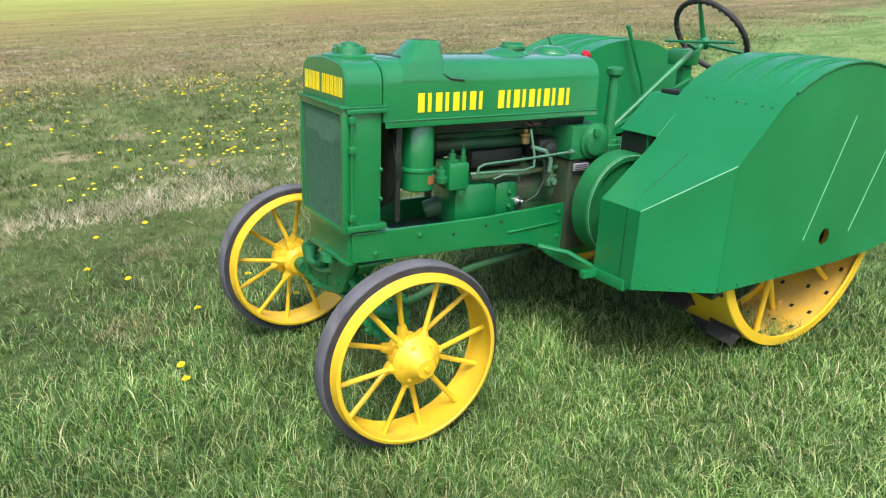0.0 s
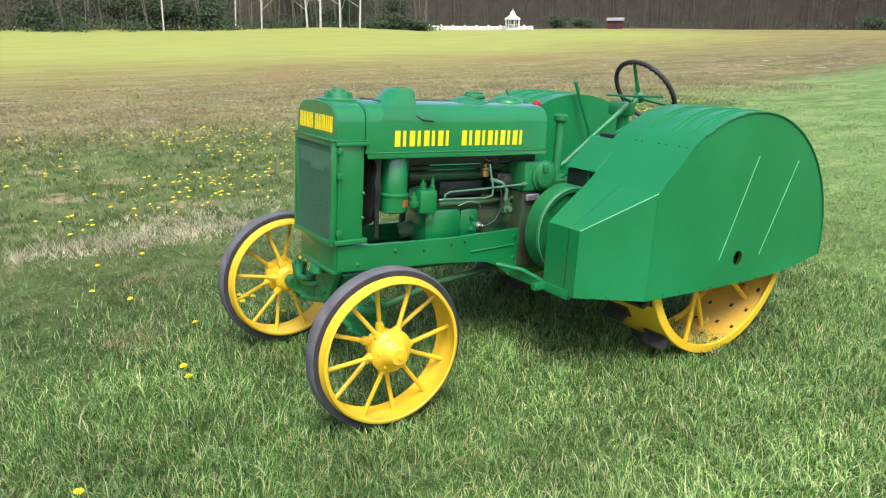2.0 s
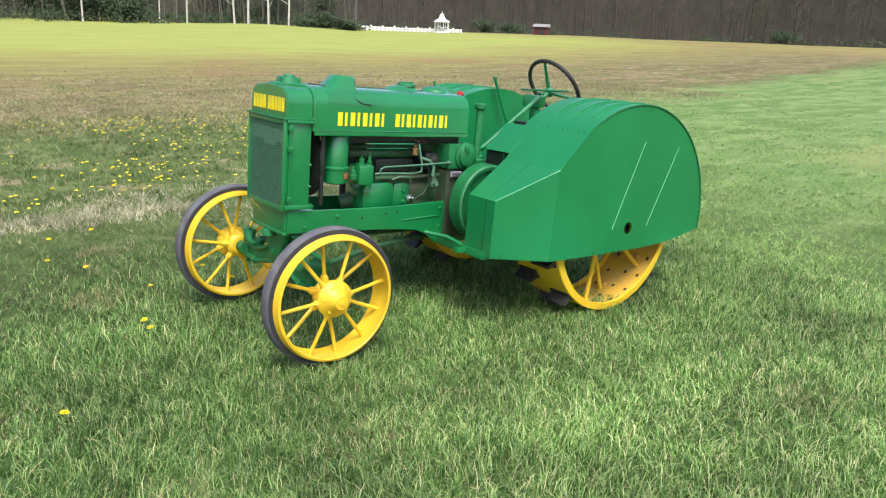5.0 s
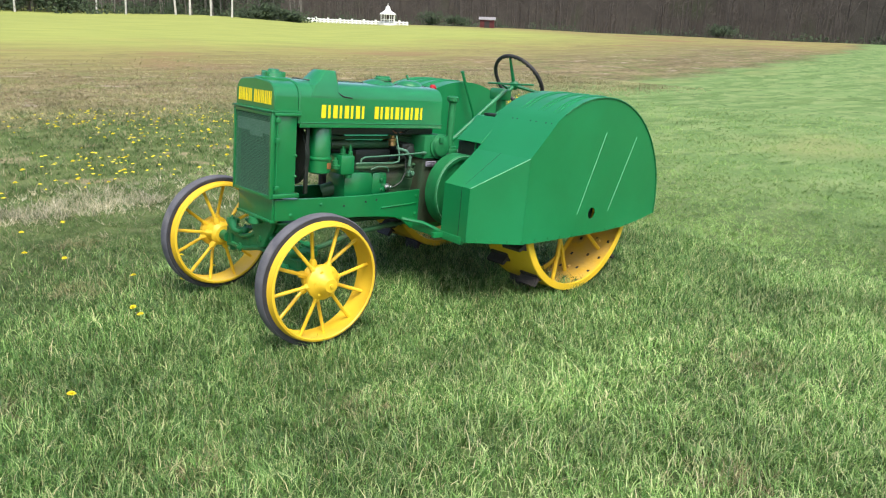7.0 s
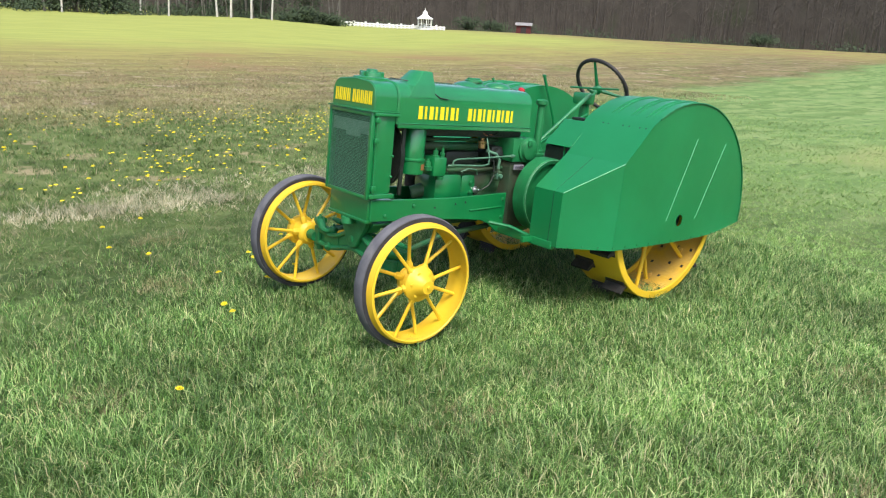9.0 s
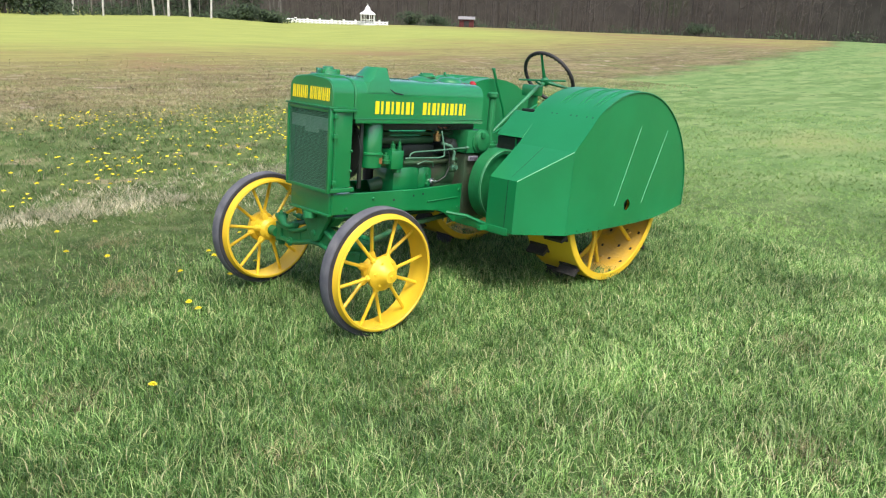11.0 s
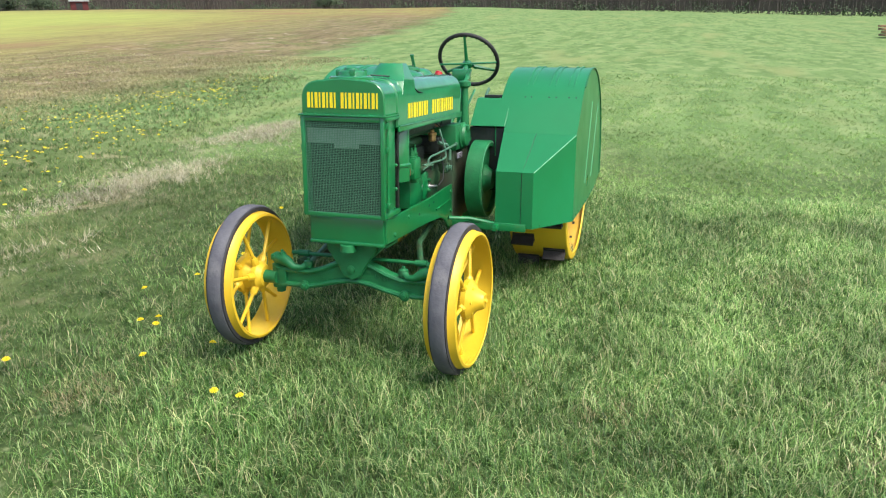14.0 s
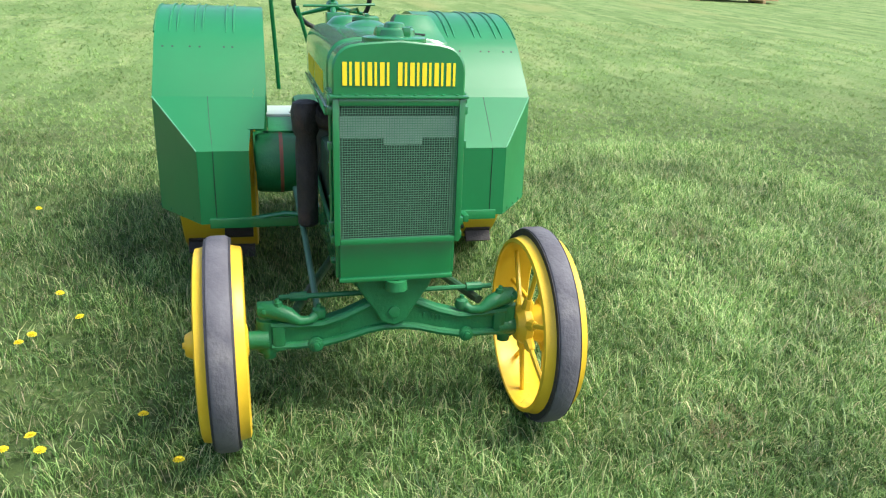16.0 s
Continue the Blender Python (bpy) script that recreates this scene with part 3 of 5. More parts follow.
for side in (-1, 1):
    part("axle_bolt", lathe(B(), (-0.030, side * 0.243, 0.240), (-1, 0, 0), [(0, 0.024), (0.010, 0.024), (0.012, 0.016), (0.016, 0.015), (0.017, 0.010), (0.026, 0.009), (0.027, 0.001)], 16), CAST, axle)
    part("king_pin_housing", tube(B(), [(0.004, side * 0.385, 0.190), (0.004, side * 0.385, 0.212), (0.004, side * 0.385, 0.216), (0.004, side * 0.385, 0.322), (0.004, side * 0.385, 0.326), (0.004, side * 0.385, 0.345)], [0.020, 0.022, 0.036, 0.036, 0.028, 0.022], 16), CAST, axle)
    part("axle_end_block", box(B(), -0.038, 0.040, min(side * 0.335, side * 0.375), max(side * 0.335, side * 0.375), 0.226, 0.322, 0.008), CAST, axle)
    part("axle_brace", tube(B(), [(0.03, side * 0.30, 0.33), (0.45, side * 0.14, 0.36), (0.90, side * 0.07, 0.38)], 0.015, 10), GRIME, axle)
    # forged steering arm: a clamp on the king pin, a bowed neck and a ball end
    arm = part("steering_arm", tube(B(), [(0.004, side * 0.400, 0.352), (-0.020, side * 0.365, 0.356), (-0.034, side * 0.322, 0.345), (-0.040, side * 0.290, 0.326), (-0.030, side * 0.258, 0.322), (-0.014, side * 0.232, 0.338)], [0.026, 0.028, 0.024, 0.016, 0.014, 0.018], 14), CAST, axle)
    part("arm_clamp", box(B(), -0.026, 0.030, min(side * 0.362, side * 0.418), max(side * 0.362, side * 0.418), 0.342, 0.372, 0.009), CAST, arm)
    part("arm_bolt", lathe(B(), (-0.026, side * 0.352, 0.372), (0.1, side * 0.2, 1), [(0, 0.014), (0.014, 0.014), (0.016, 0.008), (0.026, 0.007)], 8), CAST, arm)
    part("clamp_bolt", lathe(B(), (-0.026, side * 0.396, 0.357), (-1, 0, 0), [(0, 0.009), (0.008, 0.009), (0.010, 0.004)], 6), CAST, arm)
    part("ball_end", lathe(B(), (-0.012, side * 0.230, 0.318), (0, 0, 1), [(0, 0.010), (0.006, 0.020), (0.020, 0.024), (0.034, 0.020), (0.040, 0.008), (0.050, 0.007)], 14), CAST, arm)
    part("rod_clamp", tube(B(), [(0.060, side * 0.315, 0.366), (0.060, side * 0.262, 0.366)], 0.015, 10), CAST, axle)
part("tie_rod", tube(B(), [(0.060, -0.35, 0.366), (0.060, 0.35, 0.366)], 0.009, 8), CAST, axle)
axle.location = (0.105, 0, 0)
BR = [(-0.125, 0.458), (0.125, 0.458), (0.112, 0.435), (0.062, 0.36), (0.040, 0.320), (0, 0.302), (-0.040, 0.320), (-0.062, 0.36), (-0.112, 0.435)]
BR = [(y, z if z > 0.44 else z - 0.018) for y, z in BR]
bracket = part("pivot_bracket", prism(B(), BR, "x", -0.050, -0.024), CAST, tractor, "", False)
bevelled(bracket, 0.006)
bracket.location = (0.103, 0.0, 0.008)
part("pivot_plate", box(B(), -0.040, 0.10, -0.165, 0.165, 0.440, 0.4515, 0.004), CAST, bracket)
part("pivot_pin", lathe(B(), (-0.050, 0, 0.335), (-1, 0, 0), [(0, 0.018), (0.006, 0.018), (0.008, 0.010), (0.0085, 0.001)], 16), CAST, bracket)
part("hitch_eye", lathe(B(), (-0.078, 0, 0.425), (0, 0, 1), [(0, 0.014), (0, 0.036), (0.030, 0.034), (0.032, 0.028), (0.030, 0.014)], 20, True), CAST, bracket)
part("hitch_shank", box(B(), -0.060, -0.020, -0.026, 0.026, 0.425, 0.452, 0.006), CAST, bracket)
for side in (-1, 1):
    part("gusset", prism(B(), [(side * 0.08, 0.38), (side * 0.155, 0.452), (side * 0.115, 0.455), (side * 0.065, 0.405)], "x", -0.012, 0.05), CAST, bracket)
part("drag_link", tube(B(), [(0.095, 0.232, 0.335), (0.55, 0.243, 0.430), (0.90, 0.26, 0.53)], 0.011, 10), LINE, tractor)


# front wheels
def front_wheel(x, y, z, sgn, turn, spin):
    """sgn: the side that faces out."""
    m = Matrix.Translation((x, y, z)) @ Matrix.Rotation(radians(turn), 4, "Z") @ Matrix.Rotation(radians(spin), 4, "Y") @ Matrix.Diagonal((1.065, 1.0, 1.065, 1))
    o = (0, 0, 0)
    ax = (0, sgn, 0)
    rim = part("front_wheel", lathe(B(), o, ax, [(-0.070, 0.262), (-0.066, 0.272), (-0.040, 0.277), (-0.036, 0.280), (0.036, 0.280), (0.040, 0.277), (0.066, 0.272), (0.070, 0.262), (0.066, 0.258), (0.050, 0.2655), (-0.050, 0.2655), (-0.066, 0.258)], 72, True), YELLOW, tractor, "yellow spoked steel front wheel")
    rim.matrix_basis = m
    part("tyre", lathe(B(), o, ax, [(-0.031, 0.2795), (-0.034, 0.290), (-0.031, 0.302), (-0.022, 0.3065), (0.022, 0.3065), (0.031, 0.302), (0.034, 0.290), (0.031, 0.2795)], 72, True), RUBBER, rim, "worn grey solid rubber band")
    for s2 in (-1, 1):
        part("tyre_edge", lathe(B(), (0, sgn * s2 * 0.034, 0), (0, s2, 0), [(-0.002, 0.281), (0.004, 0.283), (0.0045, 0.298), (-0.002, 0.300)], 72, True), RUBBER_EDGE, rim)
    part("hub", lathe(B(), o, ax, [(-0.075, 0.030), (-0.072, 0.046), (-0.050, 0.062), (-0.028, 0.062), (-0.020, 0.050), (0.014, 0.062), (0.022, 0.080), (0.044, 0.082), (0.060, 0.066), (0.072, 0.048), (0.100, 0.036), (0.110, 0.030), (0.112, 0.001)], 28), YELLOW, rim)
    part("grease_plug", lathe(B(), (0, sgn * 0.110, 0), ax, [(0, 0.010), (0.008, 0.009), (0.009, 0.001)], 8), YELLOW, rim)
    for k in range(12):
        a = k * math.pi / 6
        out = 0.034 if k % 2 else -0.038
        c, s = math.cos(a), math.sin(a)
        part("spoke_socket", tube(B(), [(0.040 * c, sgn * out, 0.040 * s), (0.082 * c, sgn * out * 0.9, 0.082 * s), (0.092 * c, sgn * out * 0.88, 0.092 * s)], [0.020, 0.017, 0.012], 8), YELLOW, rim)
        part("spoke", tube(B(), [(0.054 * c, sgn * out, 0.054 * s), (0.16 * c, sgn * out * 0.62, 0.16 * s), (0.268 * c, sgn * out * 0.2, 0.268 * s)], 0.0085, 8), YELLOW, rim)
    for k in range(6):
        a = k * math.pi / 3 + 0.26
        part("hub_bolt", lathe(B(), (0.056 * math.cos(a), sgn * 0.052, 0.056 * math.sin(a)), ax, [(0, 0.010), (0.014, 0.010), (0.016, 0.001)], 6), YELLOW, rim)
    return rim


for x, y, sgn, turn, z in ((0.080, 0.520, 1, 2.0, 0.264), (0.094, -0.490, -1, -1.0, 0.248)):
    front_wheel(x, y, z, sgn, turn, 8 if sgn > 0 else 20)
    part("spindle", tube(B(), [(x, y - sgn * 0.135, z), (x, y - sgn * 0.06, z)], 0.030, 14), CAST, tractor)


# rear wheels
def rear_wheel(sgn):
    m = Matrix.Translation((1.786, sgn * 0.592, 0.528)) @ Matrix.Rotation(radians(9), 4, "Y")
    ax = (0, sgn, 0)
    o = (0, 0, 0)
    rim = part("rear_wheel", lathe(B(), o, ax, [(-0.170, 0.462), (-0.167, 0.499), (-0.163, 0.503), (0.163, 0.503), (0.167, 0.499), (0.170, 0.462), (0.160, 0.460), (0.156, 0.491), (-0.156, 0.491), (-0.160, 0.460)], 80, True), YELLOW, tractor, "yellow steel rear wheel with black lugs")
    rim.matrix_basis = m
    part("rim_lining", lathe(B(), o, ax, [(-0.154, 0.4905), (0.154, 0.4905), (0.154, 0.4875), (-0.154, 0.4875)], 80, True), WORN, rim, "dusty worn inside of the rim")
    part("hub", lathe(B(), o, ax, [(-0.10, 0.075), (-0.06, 0.098), (-0.03, 0.098), (-0.02, 0.080), (0.03, 0.080), (0.04, 0.098), (0.065, 0.098), (0.075, 0.065), (0.115, 0.055), (0.118, 0.001)], 28), YELLOW, rim)
    for k in range(12):
        a = k * math.pi / 6
        out = 0.05 if k % 2 else -0.045
        c, s = math.cos(a), math.sin(a)
        part("spoke", tube(B(), [(0.09 * c, sgn * out, 0.09 * s), (0.30 * c, sgn * (out + 0.01), 0.30 * s), (0.487 * c, sgn * (out + 0.015), 0.487 * s)], 0.0125, 8), YELLOW, rim)
        part("rim_nut", lathe(B(), (0.487 * math.cos(a + .1), sgn * out * 0.8, 0.487 * math.sin(a + .1)), (-math.cos(a + .1), 0, -math.sin(a + .1)), [(0, 0.016), (0.018, 0.015), (0.020, 0.001)], 8), WORN, rim)
    me = None
    for k in range(12):
        for off, y in ((0.0, 0.086), (0.5, -0.086)):
            a = (k + off) * math.pi / 6
            mm = Matrix.Rotation(-a, 4, "Y") @ Matrix.Translation((0.501, sgn * y, 0))
            if me is None:
                bm = B()
                prism(bm, [(-0.030, -0.002), (0.030, -0.002), (0.030, 0.010), (0.014, 0.012), (0.011, 0.062), (-0.007, 0.064), (-0.013, 0.012), (-0.030, 0.010)], "y", -0.064, 0.064)
                for v in bm.verts:
                    v.co = Vector((v.co.z, v.co.y, v.co.x))
                lug = part("lug", bm, BLACK, rim, "black steel lug", False)
                lug.matrix_basis = mm
                me = lug.data
            else:
                shared("lug", me, rim, mm)
    hole = None
    for k in range(24):
        for y in (-0.095, 0.02, 0.108):
            a = (k + 0.3 + 0.2 * (y > 0)) * math.pi / 12
            mm = Matrix.Rotation(-a, 4, "Y") @ Matrix.Translation((0.4870, sgn * y, 0))
            if hole is None:
                ob = part("bolt_hole", box(B(), -0.001, 0.001, -0.008, 0.008, -0.010, 0.010), DARK, rim, "", False)
                ob.matrix_basis = mm
                hole = ob.data
            else:
                shared("bolt_hole", hole, rim, mm)


rear_wheel(-1)
rear_wheel(1)
# dark discs over the hubs give the fender holes their inner shade
for s in (-1, 1):
    part("axle_end", lathe(B(), (1.806, s * 0.66, 0.517), (0, s, 0), [(0, 0.080), (0.10, 0.078), (0.112, 0.066), (0.114, 0.001)], 24), DARK, tractor)


# orchard fenders over the rear wheels
def fender(s):
    def arc(a, r=None):
        a = radians(a)
        rr = 0.680 + (0.018 * max(0, math.cos(a)) if r is None else 0)
        return AXLE_R[0] + rr * math.cos(a), AXLE_R[1] + rr * math.sin(a)
    arcs = [arc(a) for a in range(-4, 131, 6)]
    edge = arcs + [(1.275, 0.934), (1.187, 0.853)]
    low = [(1.187, 0.384), (1.45, 0.384), (1.67, 0.386), (1.92, 0.391), (2.15, 0.404), (2.32, 0.430)]
    bm = B()
    outer = [bm.verts.new((x, s * 0.81, z)) for x, z in edge + low]
    hole = [bm.verts.new((AXLE_R[0] + 0.034 * math.cos(k * math.pi / 10), s * 0.81, AXLE_R[1] + 0.034 * math.sin(k * math.pi / 10))) for k in range(20)]
    es = [bm.edges.new((lp[i], lp[(i + 1) % len(lp)])) for lp in (outer, hole) for i in range(len(lp))]
    bmesh.ops.triangle_fill(bm, edges=es, use_beauty=True)
    panel = thick(part("fender", bm, FENDER, tractor, "closed green sheet-metal orchard fender", False), 0.004)
    bm = sheet(B(), [[(1.187, s * 0.8095, 0.384), (1.187, s * 0.8095, 0.853)], [(1.06, s * 0.721, 0.382), (1.06, s * 0.721, 0.764)], [(0.934, s * 0.632, 0.380), (0.934, s * 0.632, 0.675)]])
    thick(part("corner_panel", bm, FENDER, panel, "", False), 0.004)
    bm = sheet(B(), [[(0.934, s * 0.435, 0.380), (0.934, s * 0.435, 0.675)], [(0.934, s * 0.572, 0.380), (0.934, s * 0.572, 0.675)], [(0.934, s * 0.632, 0.380), (0.934, s * 0.632, 0.675)]])
    thick(part("front_panel", bm, FENDER, panel, "", False), 0.004)
    # top sheet: narrow at the nose, wider above the notch
    rows = [[(0.934, s * 0.632, 0.675), (0.934, s * 0.572, 0.675), (0.934, s * 0.435, 0.675)], [(1.187, s * 0.81, 0.853), (1.187, s * 0.60, 0.853), (1.187, s * 0.412, 0.853)], [(1.222, s * 0.81, 0.886), (1.222, s * 0.60, 0.886), (1.222, s * 0.410, 0.886)]]
    thick(part("nose_panel", sheet(B(), rows), FENDER, panel, "", False), 0.004)
    rows = [[(x, s * y, z) for y in (0.812, 0.70, 0.59, 0.48, 0.358)] for x, z in [(1.222, 0.886), (1.30, 0.962)] + arcs[::-1]]
    thick(part("top_panel", sheet(B(), rows), FENDER, panel, "", True, 30), 0.004)
    if s > 0:
        flap = [[(1.03, 0.436, 0.745), (1.03, 0.372, 0.745)], [(1.187, 0.411, 0.8535), (1.187, 0.360, 0.8535)], [(1.222, 0.409, 0.8865), (1.222, 0.358, 0.8865)]]
        thick(part("inner_flap", sheet(B(), flap), FENDER, panel, "", False), 0.004)
    # inner cheek below the arch
    cheek = [p for p in arcs if p[1] > 0.70] + [(1.30, 0.96), (1.222, 0.886), (1.222, 0.72)]
    bm = B()
    bm.faces.new([bm.verts.new((x, s * 0.358, z)) for x, z in cheek])
    thick(part("inner_cheek", bm, FENDER, panel, "", False), 0.004)
    # rolled rim along the arch, seams, raised ribs, scribed lines
    part("rolled_edge", tube(B(), [(x, s * 0.813, z) for x, z in arcs[:-1]], 0.0055, 8), CAST, panel)
    part("folded_edge", tube(B(), [(1.187, s * 0.8115, 0.8545), (0.934, s * 0.6335, 0.6765)], 0.0028, 6), EDGE, panel, "light worn fold line")
    part("seam", tube(B(), [(0.931, s * 0.572, 0.385), (0.931, s * 0.572, 0.674), (1.06, s * 0.585, 0.766), (1.187, s * 0.594, 0.8555)], 0.0014, 5), DARK, panel)
    for y in (0.735, 0.63, 0.50):
        for dy in (-0.016, 0.016):
            pts = [(x, s * (y + dy), z) for x, z in arcs if z > 1.09]
            pts = [(x + 0, yy, z + 0.003) for x, yy, z in pts]
            part("rib", tube(B(), pts, [0.002] + [0.006] * (len(pts) - 2) + [0.002], 8), FENDER, panel)
    for y in (0.775, 0.735, 0.665, 0.625, 0.525, 0.49):
        part("bolt", lathe(B(), (1.375, s * y, 1.038), (-0.75, 0, 0.66), [(0, 0.0055), (0.004, 0.005), (0.005, 0.001)], 6), BLACK, panel)
    for (x0, z0), (x1, z1) in (((1.662, 0.522), (1.854, 0.997)), ((1.972, 0.521), (2.179, 0.969))):
        part("scribed_line", tube(B(), [(x0, s * 0.8125, z0), (x1, s * 0.8125, z1)], 0.0028, 6), EDGE, panel, "pale line on the fender side")
    rivet = None
    spots = [(1.187 + i * 0.112, 0.81, 0.400 + (0.022 * max(0, i - 6) / 4 if i > 6 else 0)) for i in range(11)] + [(0.98, 0.664, 0.396), (1.05, 0.713, 0.396), (1.12, 0.763, 0.397)]
    for x, y, z in spots:
        if rivet is None:
            ob = part("rivet", lathe(B(), (0, 0, 0), (0, s, 0), [(0, 0.0065), (0.003, 0.0055), (0.0045, 0.001)], 8), GREEN, panel)
            rivet, ob.location = ob.data, (x, s * (y + 0.002), z)
        else:
            shared("rivet", rivet, panel, Matrix.Translation((x, s * (y + 0.002), z)))
    for y in (0.46, 0.55, 0.60, 0.63):
        shared("rivet", rivet, panel, pose(0.9315, s * y, 0.396, 0, 0, 90 if s < 0 else -90))
    return panel


left_fender = fender(-1)
right_fender = fender(1)
# tool box between the engine and the left fender
TB = [(1.212, 0.884), (1.50, 0.884), (1.50, 1.030), (1.366, 1.030), (1.298, 0.964)]
bm = prism(B(), TB, "y", -0.412, -0.212)
bevelled(part("tool_box", bm, FENDER, tractor, "sloping green box beside the fender", False), 0.004)
# added dark box: the shade under the tool box, built as a solid
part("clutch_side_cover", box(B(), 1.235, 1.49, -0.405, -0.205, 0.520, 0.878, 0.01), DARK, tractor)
part("box_latch", box(B(), 1.385, 1.45, -0.345, -0.25, 1.030, 1.046, 0.003), DARK, tractor)
part("fender_brace", box(B(), 0.86, 1.06, -0.46, -0.435, 0.372, 0.402, 0.003), GREEN, tractor)
for s in (-1, 1):
    bm = tube(B(), [(0.84, s * 0.205, 0.432), (0.92, s * 0.30, 0.420), (0.945, s * 0.45, 0.392)], 0.011, 8)
    part("step_rod", bm, GREEN, tractor)
    part("step_bar", box(B(), 0.925, 0.955, min(s * 0.20, s * 0.60), max(s * 0.20, s * 0.60), 0.362, 0.404, 0.004), GREEN, tractor)

# engine bay
part("air_cleaner", lathe(B(), (0.318, -0.115, 0.700), (0, 0, 1), [(0, 0.050), (0.006, 0.062), (0.070, 0.064), (0.074, 0.068), (0.082, 0.068), (0.088, 0.060), (0.245, 0.060), (0.262, 0.050), (0.264, 0.001)], 28), GREEN, tractor)
part("cleaner_sticker", prism(B(), [(0.318 + 0.0650 * math.sin(a), -0.115 - 0.0650 * math.cos(a)) for a in (0.15, 0.4, 0.65, 0.9)] + [(0.318 + 0.0640 * math.sin(a), -0.115 - 0.0640 * math.cos(a)) for a in (0.9, 0.65, 0.4, 0.15)], "z", 0.728, 0.758), ORANGE, tractor, "faded orange sticker", False)
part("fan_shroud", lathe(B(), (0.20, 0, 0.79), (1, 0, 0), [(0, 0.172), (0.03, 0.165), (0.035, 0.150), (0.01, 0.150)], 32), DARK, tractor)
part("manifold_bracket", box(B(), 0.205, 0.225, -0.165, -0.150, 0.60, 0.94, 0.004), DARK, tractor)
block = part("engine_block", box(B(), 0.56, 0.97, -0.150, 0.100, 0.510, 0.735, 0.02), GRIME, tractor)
block.location = (0.035, 0.05, -0.008)
bm = box(B(), 0.440, 0.655, -0.182, 0.02, 0.532, 0.712, 0.060)
part("valve_cover", bm, GREEN, block)
bm = box(B(), 0.635, 0.755, -0.176, 0.02, 0.545, 0.704, 0.045)
part("cylinder_head", bm, GREEN, block)
bm = lathe(B(), (0.74, -0.05, 0.645), (1, 0, 0), [(0, 0.100), (0.01, 0.112), (0.20, 0.114), (0.21, 0.120), (0.235, 0.112), (0.24, 0.001)], 28)
part("cylinder_barrel", bm, GRIME, block)
bm = tube(B(), [(0.40, -0.03, 0.58), (0.45, -0.06, 0.60), (0.52, -0.08, 0.620)], [0.034, 0.038, 0.042], 18)
part("water_outlet", bm, GRIME, block)
for x, z in ((0.700, 0.655), (0.700, 0.60)):
    part("head_nut", lathe(B(), (x, -0.174, z), (0, -1, 0), [(0, 0.011), (0.010, 0.011), (0.012, 0.006), (0.018, 0.005)], 6), CAST, block)
plug = part("spark_plug", lathe(B(), (0.752, -0.165, 0.610), (0.12, -1, 0.15), [(0, 0.013), (0.012, 0.013), (0.013, 0.009), (0.032, 0.008), (0.034, 0.005), (0.046, 0.005)], 12), STEEL, block, "bright spark plug")
part("plug_washer", lathe(B(), (0.752, -0.168, 0.610), (0.12, -1, 0.15), [(0, 0.022), (0.004, 0.022), (0.006, 0.014)], 14), STEEL, block)
part("plug_lead", tube(B(), [(0.757, -0.212, 0.617), (0.80, -0.225, 0.645), (0.842, -0.215, 0.70), (0.846, -0.20, 0.77), (0.84, -0.17, 0.84)], 0.0035, 6), DARK, block)
part("inlet_manifold", box(B(), 0.545, 0.795, -0.130, 0.05, 0.748, 0.822, 0.02), DARK, block)
part("exhaust_manifold", tube(B(), [(0.39, -0.10, 0.846), (0.60, -0.10, 0.846), (0.795, -0.09, 0.842)], 0.024, 14), GRIME, block)
part("throttle_rod", tube(B(), [(0.39, -0.115, 0.885), (0.80, -0.12, 0.884), (1.03, -0.13, 0.886)], 0.010, 8), GRIME, block)
bm = box(B(), 0.425, 0.515, -0.168, -0.06, 0.690, 0.795, 0.015)
carb = part("carburettor", bm, GREEN, tractor)
for x, z, r in ((0.405, 0.742, 0.024), (0.452, 0.80, 0.020), (0.500, 0.812, 0.012), (0.49, 0.69, 0.022)):
    part("carburettor_fitting", lathe(B(), (x, -0.14, z - 0.02), (0, 0, 1), [(0, r), (0.02, r * 1.1), (0.022, r * 0.7), (0.045, r * 0.7), (0.047, r * 0.3), (0.06, r * 0.3)], 12), CAST, carb)
part("fuel_line", tube(B(), [(0.51, -0.180, 0.752), (0.55, -0.20, 0.757), (0.74, -0.205, 0.752), (0.785, -0.205, 0.762), (0.79, -0.20, 0.80), (0.786, -0.17, 0.90)], 0.0050, 8), LINE, tractor)
part("governor_rod", tube(B(), [(0.530, -0.195, 0.752), (0.533, -0.197, 0.777), (0.555, -0.2, 0.788), (0.75, -0.203, 0.795), (0.965, -0.205, 0.806)], 0.0052, 8), LINE, tractor)
part("rod_end", lathe(B(), (0.955, -0.205, 0.806), (1, 0, 0), [(0, 0.010), (0.02, 0.010), (0.024, 0.006), (0.03, 0.006)], 8), LINE, tractor)
part("breather_hose", tube(B(), [(0.80, -0.16, 0.83), (0.85, -0.19, 0.815), (0.872, -0.2, 0.78), (0.868, -0.2, 0.735)], 0.009, 10), LINE, tractor)
part("sediment_bowl", lathe(B(), (0.792, -0.13, 0.835), (0, 0, 1), [(0, 0.012), (0.005, 0.020), (0.03, 0.020), (0.034, 0.024), (0.044, 0.024), (0.048, 0.010), (0.06, 0.010)], 14), BRASS, tractor, "brass fuel sediment bowl")
for i in range(5):
    y = -0.13 - 0.008 * (i % 3)
    part("wire", tube(B(), [(0.74 + 0.02 * i, y, 0.935), (0.76 + 0.028 * i, y - 0.02, 0.905 + 0.008 * (i % 2)), (0.80 + 0.03 * i, y - 0.01, 0.915), (0.84 + 0.03 * i, y, 0.938)], 0.004, 6), COPPER if i % 2 else DARK, tractor)
